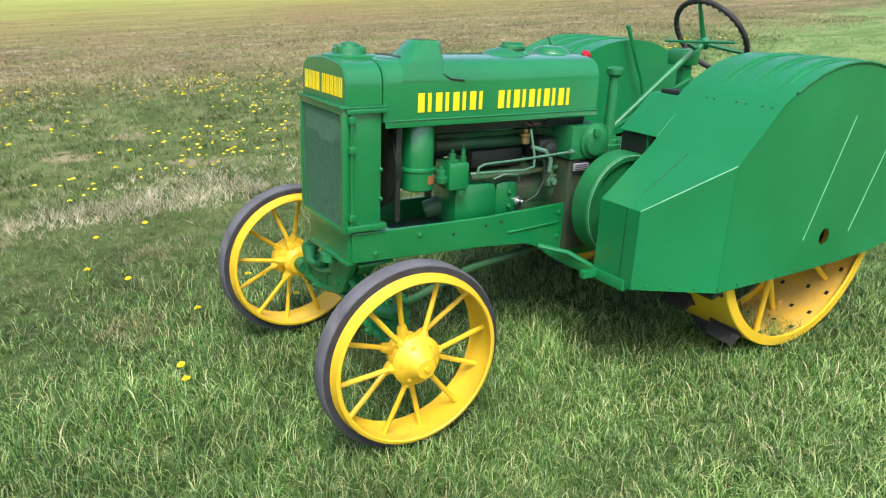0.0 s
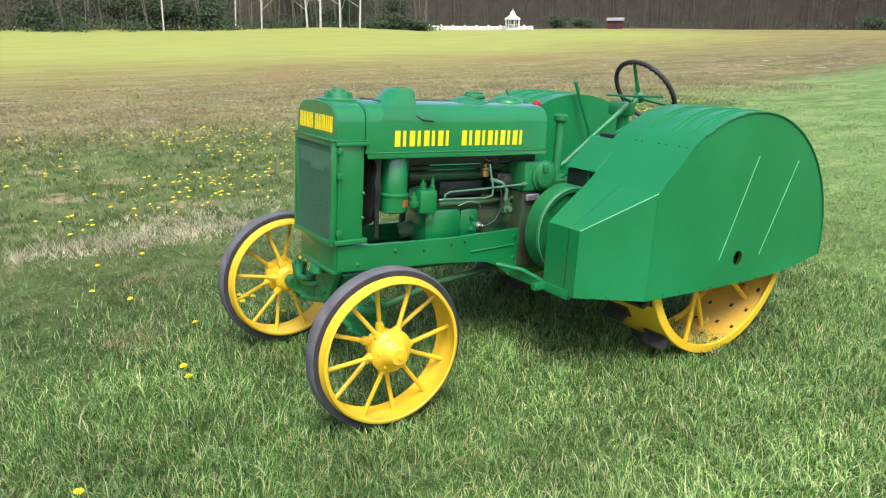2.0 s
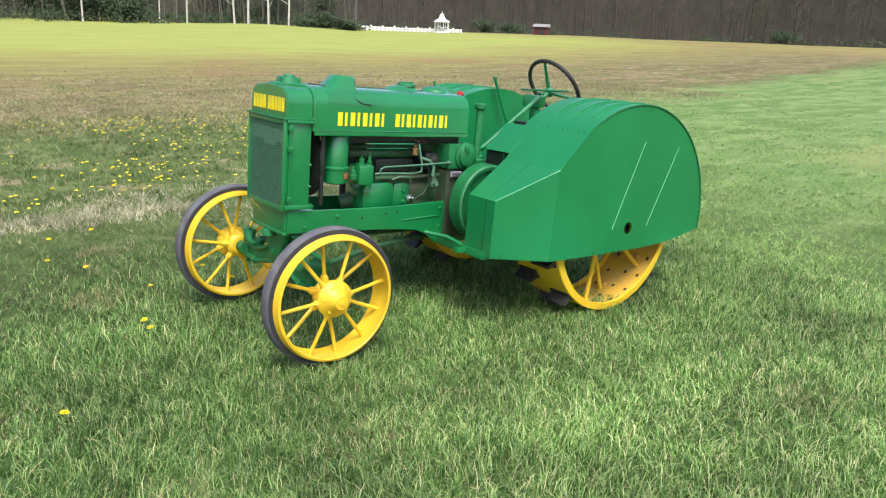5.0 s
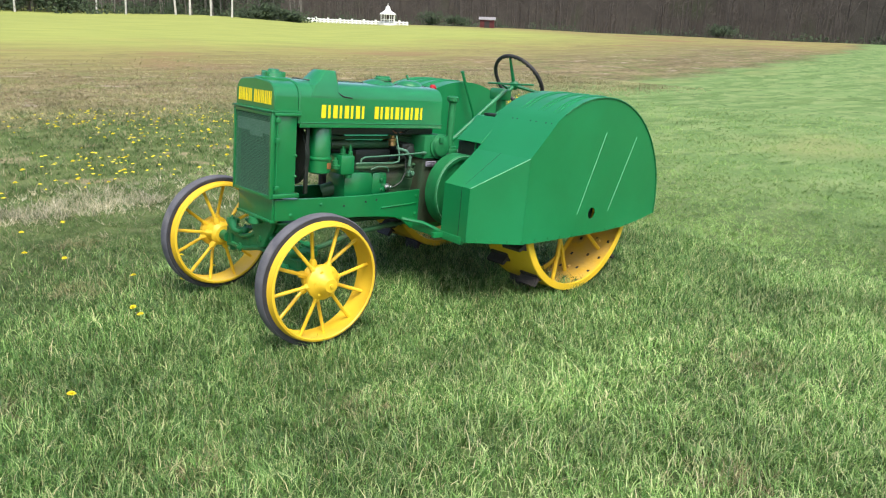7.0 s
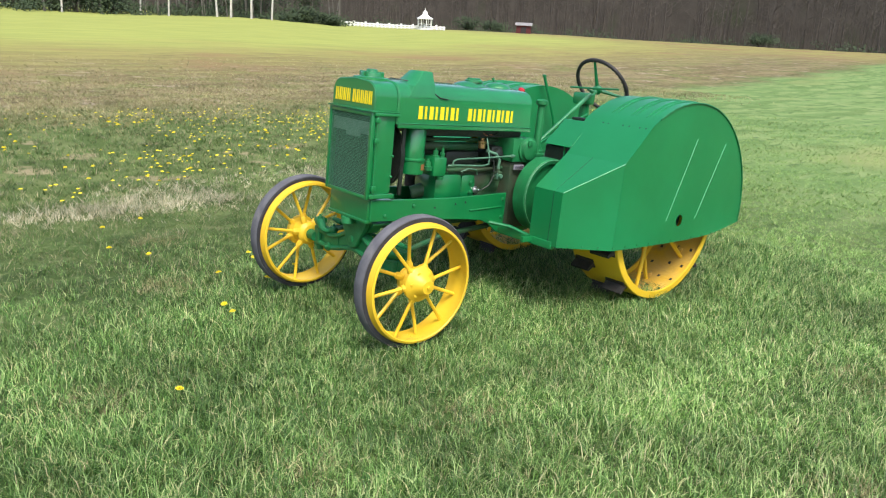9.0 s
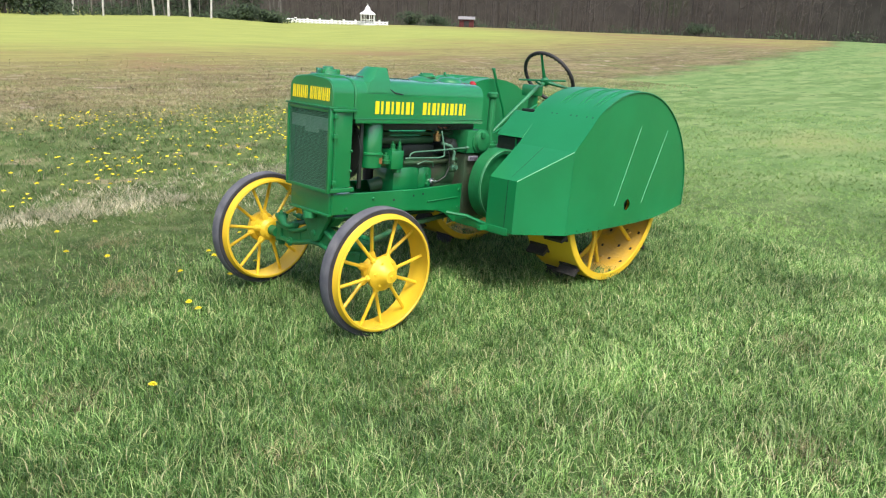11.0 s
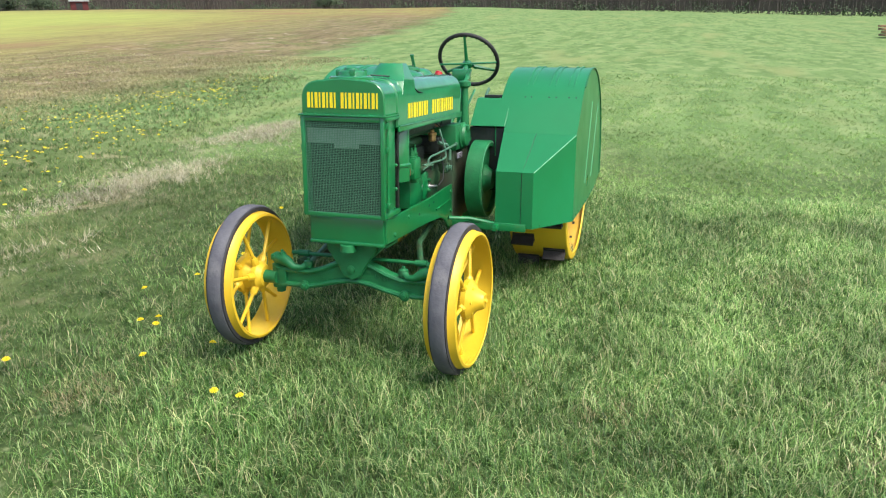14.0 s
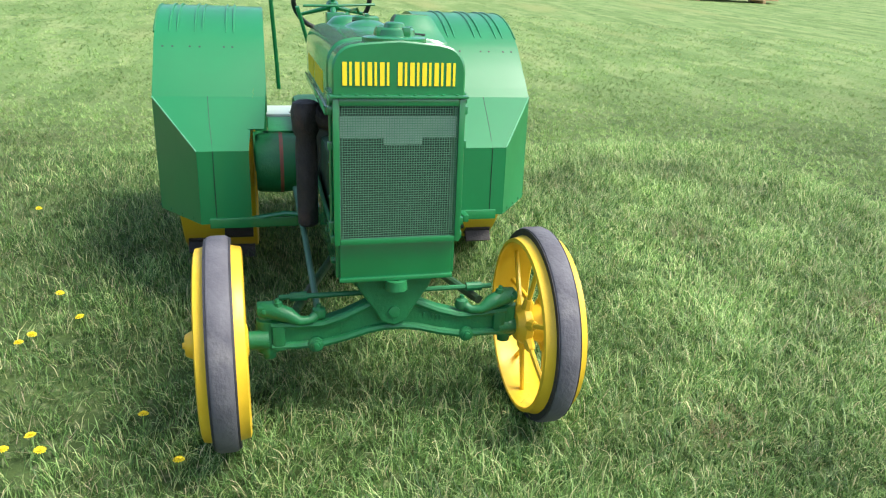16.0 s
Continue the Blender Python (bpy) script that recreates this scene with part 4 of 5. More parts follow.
part("filter_body", lathe(B(), (0.905, -0.16, 0.66), (0, 0, 1), [(0, 0.02), (0.01, 0.030), (0.05, 0.030), (0.055, 0.018), (0.08, 0.016)], 14), GRIME, tractor)
part("union_nut", lathe(B(), (0.90, -0.172, 0.69), (0, -1, 0), [(0, 0.024), (0.012, 0.024), (0.014, 0.014), (0.03, 0.013)], 8), LINE, tractor)
# governor, main case, gear case
gov = part("governor_case", box(B(), 0.968, 1.150, -0.205, 0.10, 0.770, 0.905, 0.012), CAST, tractor)
part("governor_cover", lathe(B(), (1.082, -0.205, 0.842), (0, -1, 0), [(0, 0.072), (0.010, 0.072), (0.014, 0.062), (0.030, 0.056), (0.036, 0.042), (0.038, 0.001)], 28), CAST, gov)
part("cover_boss", box(B(), 1.045, 1.075, -0.252, -0.235, 0.865, 0.900, 0.006), CAST, gov)
part("case_tag", box(B(), 0.985, 1.062, -0.214, -0.205, 0.728, 0.757, 0.002), PLATE, gov, "small pale maker's tag")
for i in range(3):
    part("tag_bar", box(B(), 0.992, 1.054, -0.2155, -0.2140, 0.733 + i * 0.008, 0.736 + i * 0.008), DARK, gov)
part("main_case", box(B(), 0.975, 1.36, -0.190, 0.200, 0.380, 0.770, 0.02), RUSTY, tractor)
part("gear_case", box(B(), 1.30, 2.02, -0.225, 0.225, 0.330, 0.760, 0.04), CAST, tractor)
for s in (-1, 1):
    part("axle_housing", lathe(B(), (AXLE_R[0], s * 0.22, AXLE_R[1]), (0, s, 0), [(0, 0.14), (0.06, 0.13), (0.10, 0.085), (0.26, 0.075)], 24), CAST, tractor)
part("cylinder_oiler", lathe(B(), (1.19, -0.175, 0.80), (0, 0, 1), [(0, 0.05), (0.02, 0.052), (0.024, 0.044), (0.04, 0.044), (0.044, 0.034), (0.06, 0.030)], 18), CAST, tractor)
part("breather_pipe", lathe(B(), (1.175, -0.19, 0.84), (0, 0, 1), [(0, 0.022), (0.25, 0.020), (0.256, 0.026), (0.262, 0.034), (0.282, 0.034), (0.290, 0.024), (0.292, 0.001)], 16), CAST, tractor)
fly = part("flywheel", lathe(B(), (1.165, -0.255, 0.597), (0, -1, 0), [(0, 0.205), (0.004, 0.214), (0.086, 0.214), (0.092, 0.206), (0.090, 0.186), (0.070, 0.180), (0.066, 0.08), (0.09, 0.06), (0.11, 0.05), (0.112, 0.001)], 56), CAST, tractor, "green belt-driven flywheel disc")
part("flywheel_line", lathe(B(), (1.165, -0.347, 0.597), (0, -1, 0), [(0, 0.2075), (0.0015, 0.2075), (0.0015, 0.2035), (0, 0.2035)], 56, True), EDGE, fly)
part("belt_pulley", lathe(B(), (1.11, 0.235, 0.590), (0, 1, 0), [(0, 0.105), (0.01, 0.122), (0.08, 0.126), (0.165, 0.122), (0.175, 0.115), (0.165, 0.105), (0.14, 0.100), (0.14, 0.04), (0.18, 0.035), (0.182, 0.001)], 36), CAST, tractor)
part("pulley_band", lathe(B(), (1.11, 0.300, 0.590), (0, 1, 0), [(0, 0.1265), (0.014, 0.1275), (0.015, 0.125), (0, 0.124)], 36, True), COPPER, tractor)
muffler = part("exhaust_pipe", lathe(B(), (0.60, 0.228, 0.465), (0, 0, 1), [(0, 0.026), (0.01, 0.036), (0.28, 0.040), (0.33, 0.036), (0.35, 0.046), (0.42, 0.052), (0.45, 0.044), (0.46, 0.02)], 20), BLACK, tractor, "sooty black exhaust pipe")
part("exhaust_elbow", tube(B(), [(0.60, 0.10, 0.84), (0.60, 0.17, 0.86), (0.60, 0.22, 0.89)], 0.040, 14), BLACK, muffler)
part("platform", box(B(), 1.18, 1.42, 0.20, 0.36, 0.770, 0.784, 0.003), PLATFORM, tractor, "pale metal platform plate")
part("platform_hole", box(B(), 1.205, 1.23, 0.235, 0.265, 0.784, 0.7855), DARK, tractor)
part("rear_platform", box(B(), 1.50, 2.25, -0.355, 0.355, 0.640, 0.655, 0.003), CAST, tractor)

# steering wheel and controls
CEN, TILT = Vector((1.960, 0.008, 1.238)), radians(36)
nrm = Vector((math.cos(TILT), 0, math.sin(TILT)))
ua, ub = Vector((0, 1, 0)), Vector((-math.sin(TILT), 0, math.cos(TILT)))
ring = [CEN + (ua * math.cos(k * 2 * math.pi / 48) + ub * math.sin(k * 2 * math.pi / 48)) * 0.193 for k in range(49)]
steer = part("steering_wheel", tube(B(), ring, 0.0125, 10, False), BLACK, tractor, "black steering wheel with green spokes")
for k in range(36):
    a = 2 * math.pi * (k + 0.5) / 36
    c = CEN + (ua * math.cos(a) + ub * math.sin(a)) * 0.186 - nrm * 0.008
    part("grip_rib", lathe(B(), c - nrm * 0.004, nrm, [(0, 0.006), (0.012, 0.006)], 6), BLACK, steer)
for a in (90, 205, 330):
    d = ua * math.cos(radians(a)) + ub * math.sin(radians(a))
    part("spoke", tube(B(), [CEN - nrm * 0.045 + d * 0.02, CEN - nrm * 0.025 + d * 0.10, CEN + d * 0.189], [0.013, 0.010, 0.008], 8), GREEN, steer)
part("hub", lathe(B(), CEN - nrm * 0.07, nrm, [(0, 0.020), (0.01, 0.032), (0.035, 0.032), (0.045, 0.020), (0.05, 0.001)], 16), GREEN, steer)
part("steering_column", tube(B(), [CEN - nrm * 0.05, CEN - nrm * 0.16], 0.016, 12), GREEN, tractor)
part("steering_gear", box(B(), 1.735, 1.845, -0.045, 0.055, 1.110, 1.185, 0.015), GREEN, tractor)
part("steering_post", tube(B(), [(1.80, 0.0, 1.12), (1.82, 0.0, 0.75)], [0.032, 0.045], 14), GREEN, tractor)
part("steering_shaft", tube(B(), [(1.78, -0.05, 1.178), (1.353, -0.052, 0.871), (1.22, -0.05, 0.79)], 0.014, 10), GREEN, tractor)
part("throttle_lever", tube(B(), [(1.79, -0.07, 1.195), (1.70, -0.09, 1.205), (1.735, -0.10, 1.19)], 0.007, 8), GREEN, tractor)
part("throttle_bar", tube(B(), [(1.87, -0.20, 1.225), (1.80, 0.0, 1.215), (1.83, 0.16, 1.21)], 0.006, 8), GREEN, tractor)
part("control_rod", tube(B(), [(1.683, -0.2, 1.071), (1.259, -0.2, 0.823), (1.18, -0.2, 0.78)], 0.009, 8), LINE, tractor)
part("control_rod_low", tube(B(), [(1.72, -0.10, 1.06), (1.24, -0.13, 0.86)], 0.007, 8), GREEN, tractor)
part("hand_lever", tube(B(), [(1.735, 0.318, 1.262), (1.77, 0.312, 1.18), (1.853, 0.300, 1.00), (1.90, 0.29, 0.80)], 0.010, 8), GREEN, tractor)
part("lever_knob", lathe(B(), (1.734, 0.318, 1.256), (0, 0, 1), [(0, 0.008), (0.004, 0.014), (0.014, 0.014), (0.018, 0.004)], 10), GREEN, tractor)
part("shift_lever", tube(B(), [(1.30, 0.12, 0.80), (1.24, 0.16, 1.02), (1.16, 0.22, 1.22)], 0.008, 8), GREEN, tractor)
part("seat_post", tube(B(), [(1.95, 0.0, 0.74), (2.20, 0.0, 0.80), (2.26, 0.0, 0.86)], 0.025, 10), GREEN, tractor)
for x, z in ((0.60, 0.520), (0.70, 0.522), (0.82, 0.525), (0.90, 0.530)):
    part("pan_bolt", lathe(B(), (x, -0.152, z), (0, -1, 0), [(0, 0.009), (0.008, 0.009), (0.010, 0.001)], 6), CAST, block)
part("push_rod_tube", tube(B(), [(0.52, -0.165, 0.725), (0.74, -0.168, 0.722), (0.96, -0.17, 0.735)], 0.011, 10), GRIME, block)
part("oil_line", tube(B(), [(0.62, -0.178, 0.715), (0.66, -0.195, 0.735), (0.72, -0.197, 0.728), (0.74, -0.185, 0.70)], 0.0045, 6), LINE, block)
part("fan_shaft", tube(B(), [(0.22, 0.0, 0.80), (0.95, 0.0, 0.80)], 0.018, 12), DARK, tractor)
for k in range(4):
    a = k * math.pi / 2 + 0.4
    part("fan_blade", prism(B(), [(math.cos(a + d) * r, 0.80 + math.sin(a + d) * r) for d, r in ((-0.28, 0.03), (-0.22, 0.15), (0.22, 0.15), (0.28, 0.03))], "x", 0.238, 0.242), DARK, tractor, "", False)
part("magneto", box(B(), 0.86, 0.955, -0.14, 0.0, 0.760, 0.850, 0.018), DARK, tractor)
part("magneto_cap", lathe(B(), (0.905, -0.14, 0.805), (0, -1, 0), [(0, 0.036), (0.02, 0.034), (0.026, 0.020), (0.027, 0.001)], 16), DARK, tractor)


# ---- far edge of the field: woods, birches, gazebo, fence, shed ----
def polar(az, r):
    x, y = r * math.sin(radians(az)), r * math.cos(radians(az))
    return x, y, rise(x, y) - 0.1


rng = random.Random(7)


def add_tree(trunk, twigs, base, h, r, lean, limbs, twig_r=0.02, clumps=0, leaf=0.5):
    x, y, z = base
    top = (x + lean[0], y + lean[1], z + h)
    mid = (x + lean[0] * 0.4 + rng.uniform(-.1, .1), y + lean[1] * 0.4, z + h * 0.5)
    tube(trunk, [(x, y, z - 0.2), (x, y, z + 0.3), mid, top], [r * 1.3, r, r * 0.7, r * 0.15], 6)
    for i in range(limbs):
        k = rng.uniform(0.12, 0.95)
        p = Vector((x + lean[0] * k, y + lean[1] * k, z + h * k))
        a = rng.uniform(0, 6.28)
        ln = h * rng.uniform(0.12, 0.30) * (1.1 - 0.5 * k)
        q = p + Vector((math.cos(a) * ln, math.sin(a) * ln, ln * rng.uniform(0.3, 0.9)))
        tube(trunk, [p, (p + q) / 2 + Vector((0, 0, -0.05 * ln)), q], [r * 0.30, r * 0.2, r * 0.06], 4, False)
        for j in range(3):
            s = p.lerp(q, rng.uniform(0.4, 1))
            b = rng.uniform(0, 6.28)
            e = s + Vector((math.cos(b), math.sin(b), rng.uniform(0.2, 1.0))) * ln * 0.45
            tube(twigs, [s, e], [twig_r, twig_r * 0.4], 3, False)


def leaves(bm, centre, size, count, leaf):
    """A loose clump of small leaf faces."""
    c = Vector(centre)
    for i in range(count):
        d = Vector((rng.gauss(0, 0.5), rng.gauss(0, 0.5), rng.gauss(0, 0.42)))
        p = c + Vector((d.x * size[0], d.y * size[1], d.z * size[2]))
        u = Vector((rng.uniform(-1, 1), rng.uniform(-1, 1), rng.uniform(-1, 1))).normalized() * leaf
        v = u.orthogonal().normalized() * leaf * 0.6
        bm.faces.new([bm.verts.new(p + w) for w in (u, v, -u, -v)])


# backdrop of deep woods, far behind the field
bm = B()
cols = 90
rows = []
for j in range(2):
    rows.append([])
    for i in range(cols):
        az = -60 + i * 200 / (cols - 1)
        x, y, z = polar(az, 150)
        rows[-1].append((x, y, z - 3 if j == 0 else z + 17 + 2.5 * noise.noise((az * 0.4, 0, 0))))
sheet(bm, rows)
tagged(thick(part("backdrop", bm, WOODS), 0.5), "dark leafless woods at the far edge of the field", "woods", "", "structure")

trunks, twigs = B(), B()
for i in range(620):
    az = rng.uniform(-45, 118)
    r = rng.uniform(104, 135) if az > 33 else rng.uniform(76, 125)
    base = polar(az, r)
    h = rng.uniform(9, 15)
    add_tree(trunks, twigs, base, h, rng.uniform(0.06, 0.17), (rng.uniform(-0.8, 0.8), rng.uniform(-0.8, 0.8)), 7, 0.028)
for i in range(2600):
    az = rng.uniform(-45, 118)
    r = rng.uniform(100, 112) if az > 33 else rng.uniform(72, 82)
    x, y, z = polar(az, r)
    h = rng.uniform(0.8, 4.5)
    tube(twigs, [(x, y, z), (x + rng.uniform(-.6, .6), y + rng.uniform(-.6, .6), z + h)], [0.03, 0.008], 3, False)
w = part("distant_woods", trunks, BARK, None)
tagged(w, "bare grey-brown tree trunks and limbs of the far woods", "woods", "", "stuff")
w2 = part("distant_brush", twigs, TWIG, None)
tagged(w2, "leafless twigs and brush along the wood's edge", "brush", "", "stuff")

under = B()
for i in range(520):
    az = rng.uniform(-45, 118)
    r = rng.uniform(99, 108) if az > 33 else rng.uniform(70, 80)
    x, y, z = polar(az, r)
    hh = rng.uniform(0.3, 1.3)
    leaves(under, (x, y, z + hh * 0.6), (rng.uniform(0.7, 2.0), rng.uniform(0.7, 2.0), hh), 26, rng.uniform(0.10, 0.2))
for i in range(460):
    az = rng.uniform(-45, 32.5)
    x, y, z = polar(az, rng.uniform(67, 74))
    hh = rng.uniform(0.3, 1.3)
    leaves(under, (x, y, z + hh * 0.55), (rng.uniform(0.8, 1.9), rng.uniform(0.8, 1.9), hh * 0.8), 40, rng.uniform(0.07, 0.16))
tagged(part("undergrowth", under, BUSH, None, "", False), "low green undergrowth at the foot of the woods", "undergrowth", "", "stuff")


def bush(az, r, w, h):
    x, y, z = polar(az, r)
    t = thing("bush", "dark green bush at the edge of the field", "bush", "bushes by the woods", "", (x, y, z))
    for k in range(7):
        a = rng.uniform(0, 6.28)
        part("stem", tube(B(), [(0, 0, -0.1), (math.cos(a) * w * 0.2, math.sin(a) * w * 0.2, h * 0.5), (math.cos(a) * w * 0.35, math.sin(a) * w * 0.35, h * 0.9)], [0.04, 0.025, 0.01], 4, False), BARK, t)
    bm = B()
    for k in range(10):
        leaves(bm, (rng.uniform(-.35, .35) * w, rng.uniform(-.35, .35) * w, h * rng.uniform(0.25, 0.75)), (w * 0.3, w * 0.3, h * 0.28), 110, 0.13)
    part("foliage", bm, BUSH, t, "", False)


for az, r, w, h in ((32.0, 68.5, 2.4, 1.3), (30.6, 69, 2.6, 1.8), (29.3, 68, 2.4, 1.5), (16.5, 70, 3.4, 2.8), (14.2, 71, 2.8, 3.2), (5, 70, 3.2, 2.6), (42.5, 90, 3.0, 1.8), (44.5, 92, 2.5, 1.6), (64, 100, 4, 2.0)):
    bush(az, r, w, h)
for i in range(16):
    bush(rng.uniform(4, 32), rng.uniform(72, 79), rng.uniform(2.6, 4.6), rng.uniform(2.6, 5.4))


def birch(az, r, h, rad):
    x, y, z = polar(az, r)
    t = thing("birch_tree", "slender birch with white bark and bare branches", "tree", "birches by the field", "", (x, y, z))
    a, b = B(), B()
    add_tree(a, b, (0, 0, 0), h, rad * 0.8, (rng.uniform(-.7, .7), rng.uniform(-.5, .5)), 9, 0.02)
    part("trunk", a, BIRCH, t)
    part("crown", b, TWIG, t)


for az, r, h, rad in ((20.2, 67, 11, 0.10), (23.6, 68, 12, 0.12), (24.6, 67, 12, 0.13), (26.1, 67.5, 11, 0.12), (27.6, 66.5, 12, 0.11), (18.3, 70, 12, 0.10), (13.2, 69, 11, 0.10)):
    birch(az, r, h, rad)


PALE_BARK = mat("pale_grey_bark", (0.085, 0.078, 0.068), (0.15, 0.14, 0.125), 0.9, 0, 2, 0.3, 10)
edge_a, edge_b = B(), B()
for i in range(150):
    az = rng.uniform(-20, 33)
    add_tree(edge_a, edge_b, polar(az, rng.uniform(69, 79)), rng.uniform(8, 13), rng.uniform(0.035, 0.085), (rng.uniform(-1.2, 1.2), rng.uniform(-0.8, 0.8)), 6, 0.018)
tagged(part("edge_saplings", edge_a, PALE_BARK, None), "thin pale grey saplings along the near wood's edge", "saplings", "", "stuff")
tagged(part("edge_twigs", edge_b, TWIG, None), "fine bare twigs of the saplings", "twigs", "", "stuff")


def gazebo(az, r):
    x, y, z = polar(az, r)
    t = thing("gazebo", "small white garden gazebo with a pointed roof", "gazebo", "", "", (x, y, z))
    t.rotation_euler = (0, 0, radians(20))
    t.scale = (0.8, 0.8, 0.78)
    part("base", prism(B(), [(1.05 * math.cos(k * math.pi / 4), 1.05 * math.sin(k * math.pi / 4)) for k in range(8)], "z", 0, 0.35), WHITE, t, "", False)
    for k in range(8):
        a = k * math.pi / 4
        part("post", tube(B(), [(0.95 * math.cos(a), 0.95 * math.sin(a), 0.4), (0.95 * math.cos(a), 0.95 * math.sin(a), 1.55)], 0.06, 6), WHITE, t)
        b = a + math.pi / 4
        part("rail", tube(B(), [(0.95 * math.cos(a), 0.95 * math.sin(a), 0.85), (0.95 * math.cos(b), 0.95 * math.sin(b), 0.85)], 0.035, 6), WHITE, t)
    part("roof", lathe(B(), (0, 0, 1.5), (0, 0, 1), [(0, 1.15), (0.12, 1.1), (0.45, 0.55), (0.62, 0.38), (0.85, 0.34), (0.95, 0.30), (1.2, 0.05)], 8), WHITE, t, "", False)
    part("finial", tube(B(), [(0, 0, 2.65), (0, 0, 3.0)], [0.06, 0.02], 6), WHITE, t)


gazebo(39.3, 80)


def picket_fence(az0, az1, r):
    t = thing("picket_fence", "low white fence along the end of the field", "fence")
    n = 27
    for i in range(n):
        x, y, z = polar(az0 + (az1 - az0) * i / (n - 1), r)
        part("post", box(B(), x - 0.09, x + 0.09, y - 0.09, y + 0.09, z - 0.1, z + 0.48 + 0.12 * (i % 3 == 0), 0.01), WHITE, t)
    for i in range(n - 1):
        p, q = Vector(polar(az0 + (az1 - az0) * i / (n - 1), r)), Vector(polar(az0 + (az1 - az0) * (i + 1) / (n - 1), r))
        for h in (0.18, 0.38):
            part("board", tube(B(), [p + Vector((0, 0, h)), q + Vector((0, 0, h))], 0.075, 4), WHITE, t)


picket_fence(32.9, 40.8, 80.5)


def shed(az, r):
    x, y, z = polar(az, r)
    t = thing("shed", "little dark red shed before the woods", "shed", "", "", (x, y, z))
    t.rotation_euler = (0, 0, radians(-48))
    t.scale = (0.8, 0.8, 0.72)
    body = part("wall", box(B(), -1.1, 1.1, -0.9, 0.9, -0.1, 1.35, 0.02), BARN, t)
    part("roof", prism(B(), [(-1.15, 1.3), (0, 1.75), (1.15, 1.3), (1.15, 1.38), (0, 1.84), (-1.15, 1.38)], "x", -1.3, 1.3), ROOF, t, "", False)
    part("door", box(B(), -0.4, 0.4, -0.93, -0.9, 0, 1.1, 0.005), BLACK, t)


shed(46.9, 92)


# ---- things parked far off on the lawn ----
def lumber_stack(x, y, turn, n, long, group):
    z = rise(x, y)
    t = thing("lumber_stack", "stack of weathered brown boards lying on the lawn", "lumber", group, "", (x, y, z))
    t.rotation_euler = (0, 0, radians(turn))
    for j in range(n):
        for i in range(4):
            part("board", box(B(), -long / 2 + rng.uniform(-.15, .15), long / 2 + rng.uniform(-.15, .15), -0.6 + i * 0.3, -0.34 + i * 0.3, 0.1 + j * 0.13, 0.2 + j * 0.13, 0.01), LUMBER, t)
    for px in (-0.35, 0.35):
        part("bearer", box(B(), px * long - 0.05, px * long + 0.05, -0.6, 0.6, -0.02, 0.1, 0.01), LUMBER, t)


def flat_trailer(x, y, turn):
    z = rise(x, y)
    t = thing("flat_trailer", "low white trailer with a dark blue box body", "trailer", "", "", (x, y, z))
    t.rotation_euler = (0, 0, radians(turn))
    part("deck", box(B(), -2.6, 2.6, -0.9, 0.9, 0.45, 0.6, 0.02), WHITE, t)
    part("box_body", box(B(), -1.9, 0.6, -0.85, 0.85, 0.6, 1.7, 0.04), BLUE, t)
    for wx in (-0.6, 0.3):
        for wy in (-0.95, 0.95):
            wheel = part("wheel", lathe(B(), (wx, wy - 0.09, 0.32), (0, 1, 0), [(0, 0.2), (0.02, 0.32), (0.16, 0.32), (0.18, 0.2)], 20), BLACK, t)
            part("rim", lathe(B(), (wx, wy - 0.1, 0.32), (0, 1, 0), [(0, 0.17), (0.2, 0.17)], 14), WHITE, wheel)
    part("drawbar", tube(B(), [(2.5, 0, 0.5), (3.7, 0, 0.4)], 0.05, 6), BLACK, t)


lumber_stack(37.5, -11.6, 105, 4, 3.0, "stacks on the lawn")
flat_trailer(36.5, -14.8, 100)
lumber_stack(22.9, -15.9, 80, 4, 3.4, "stacks on the lawn")

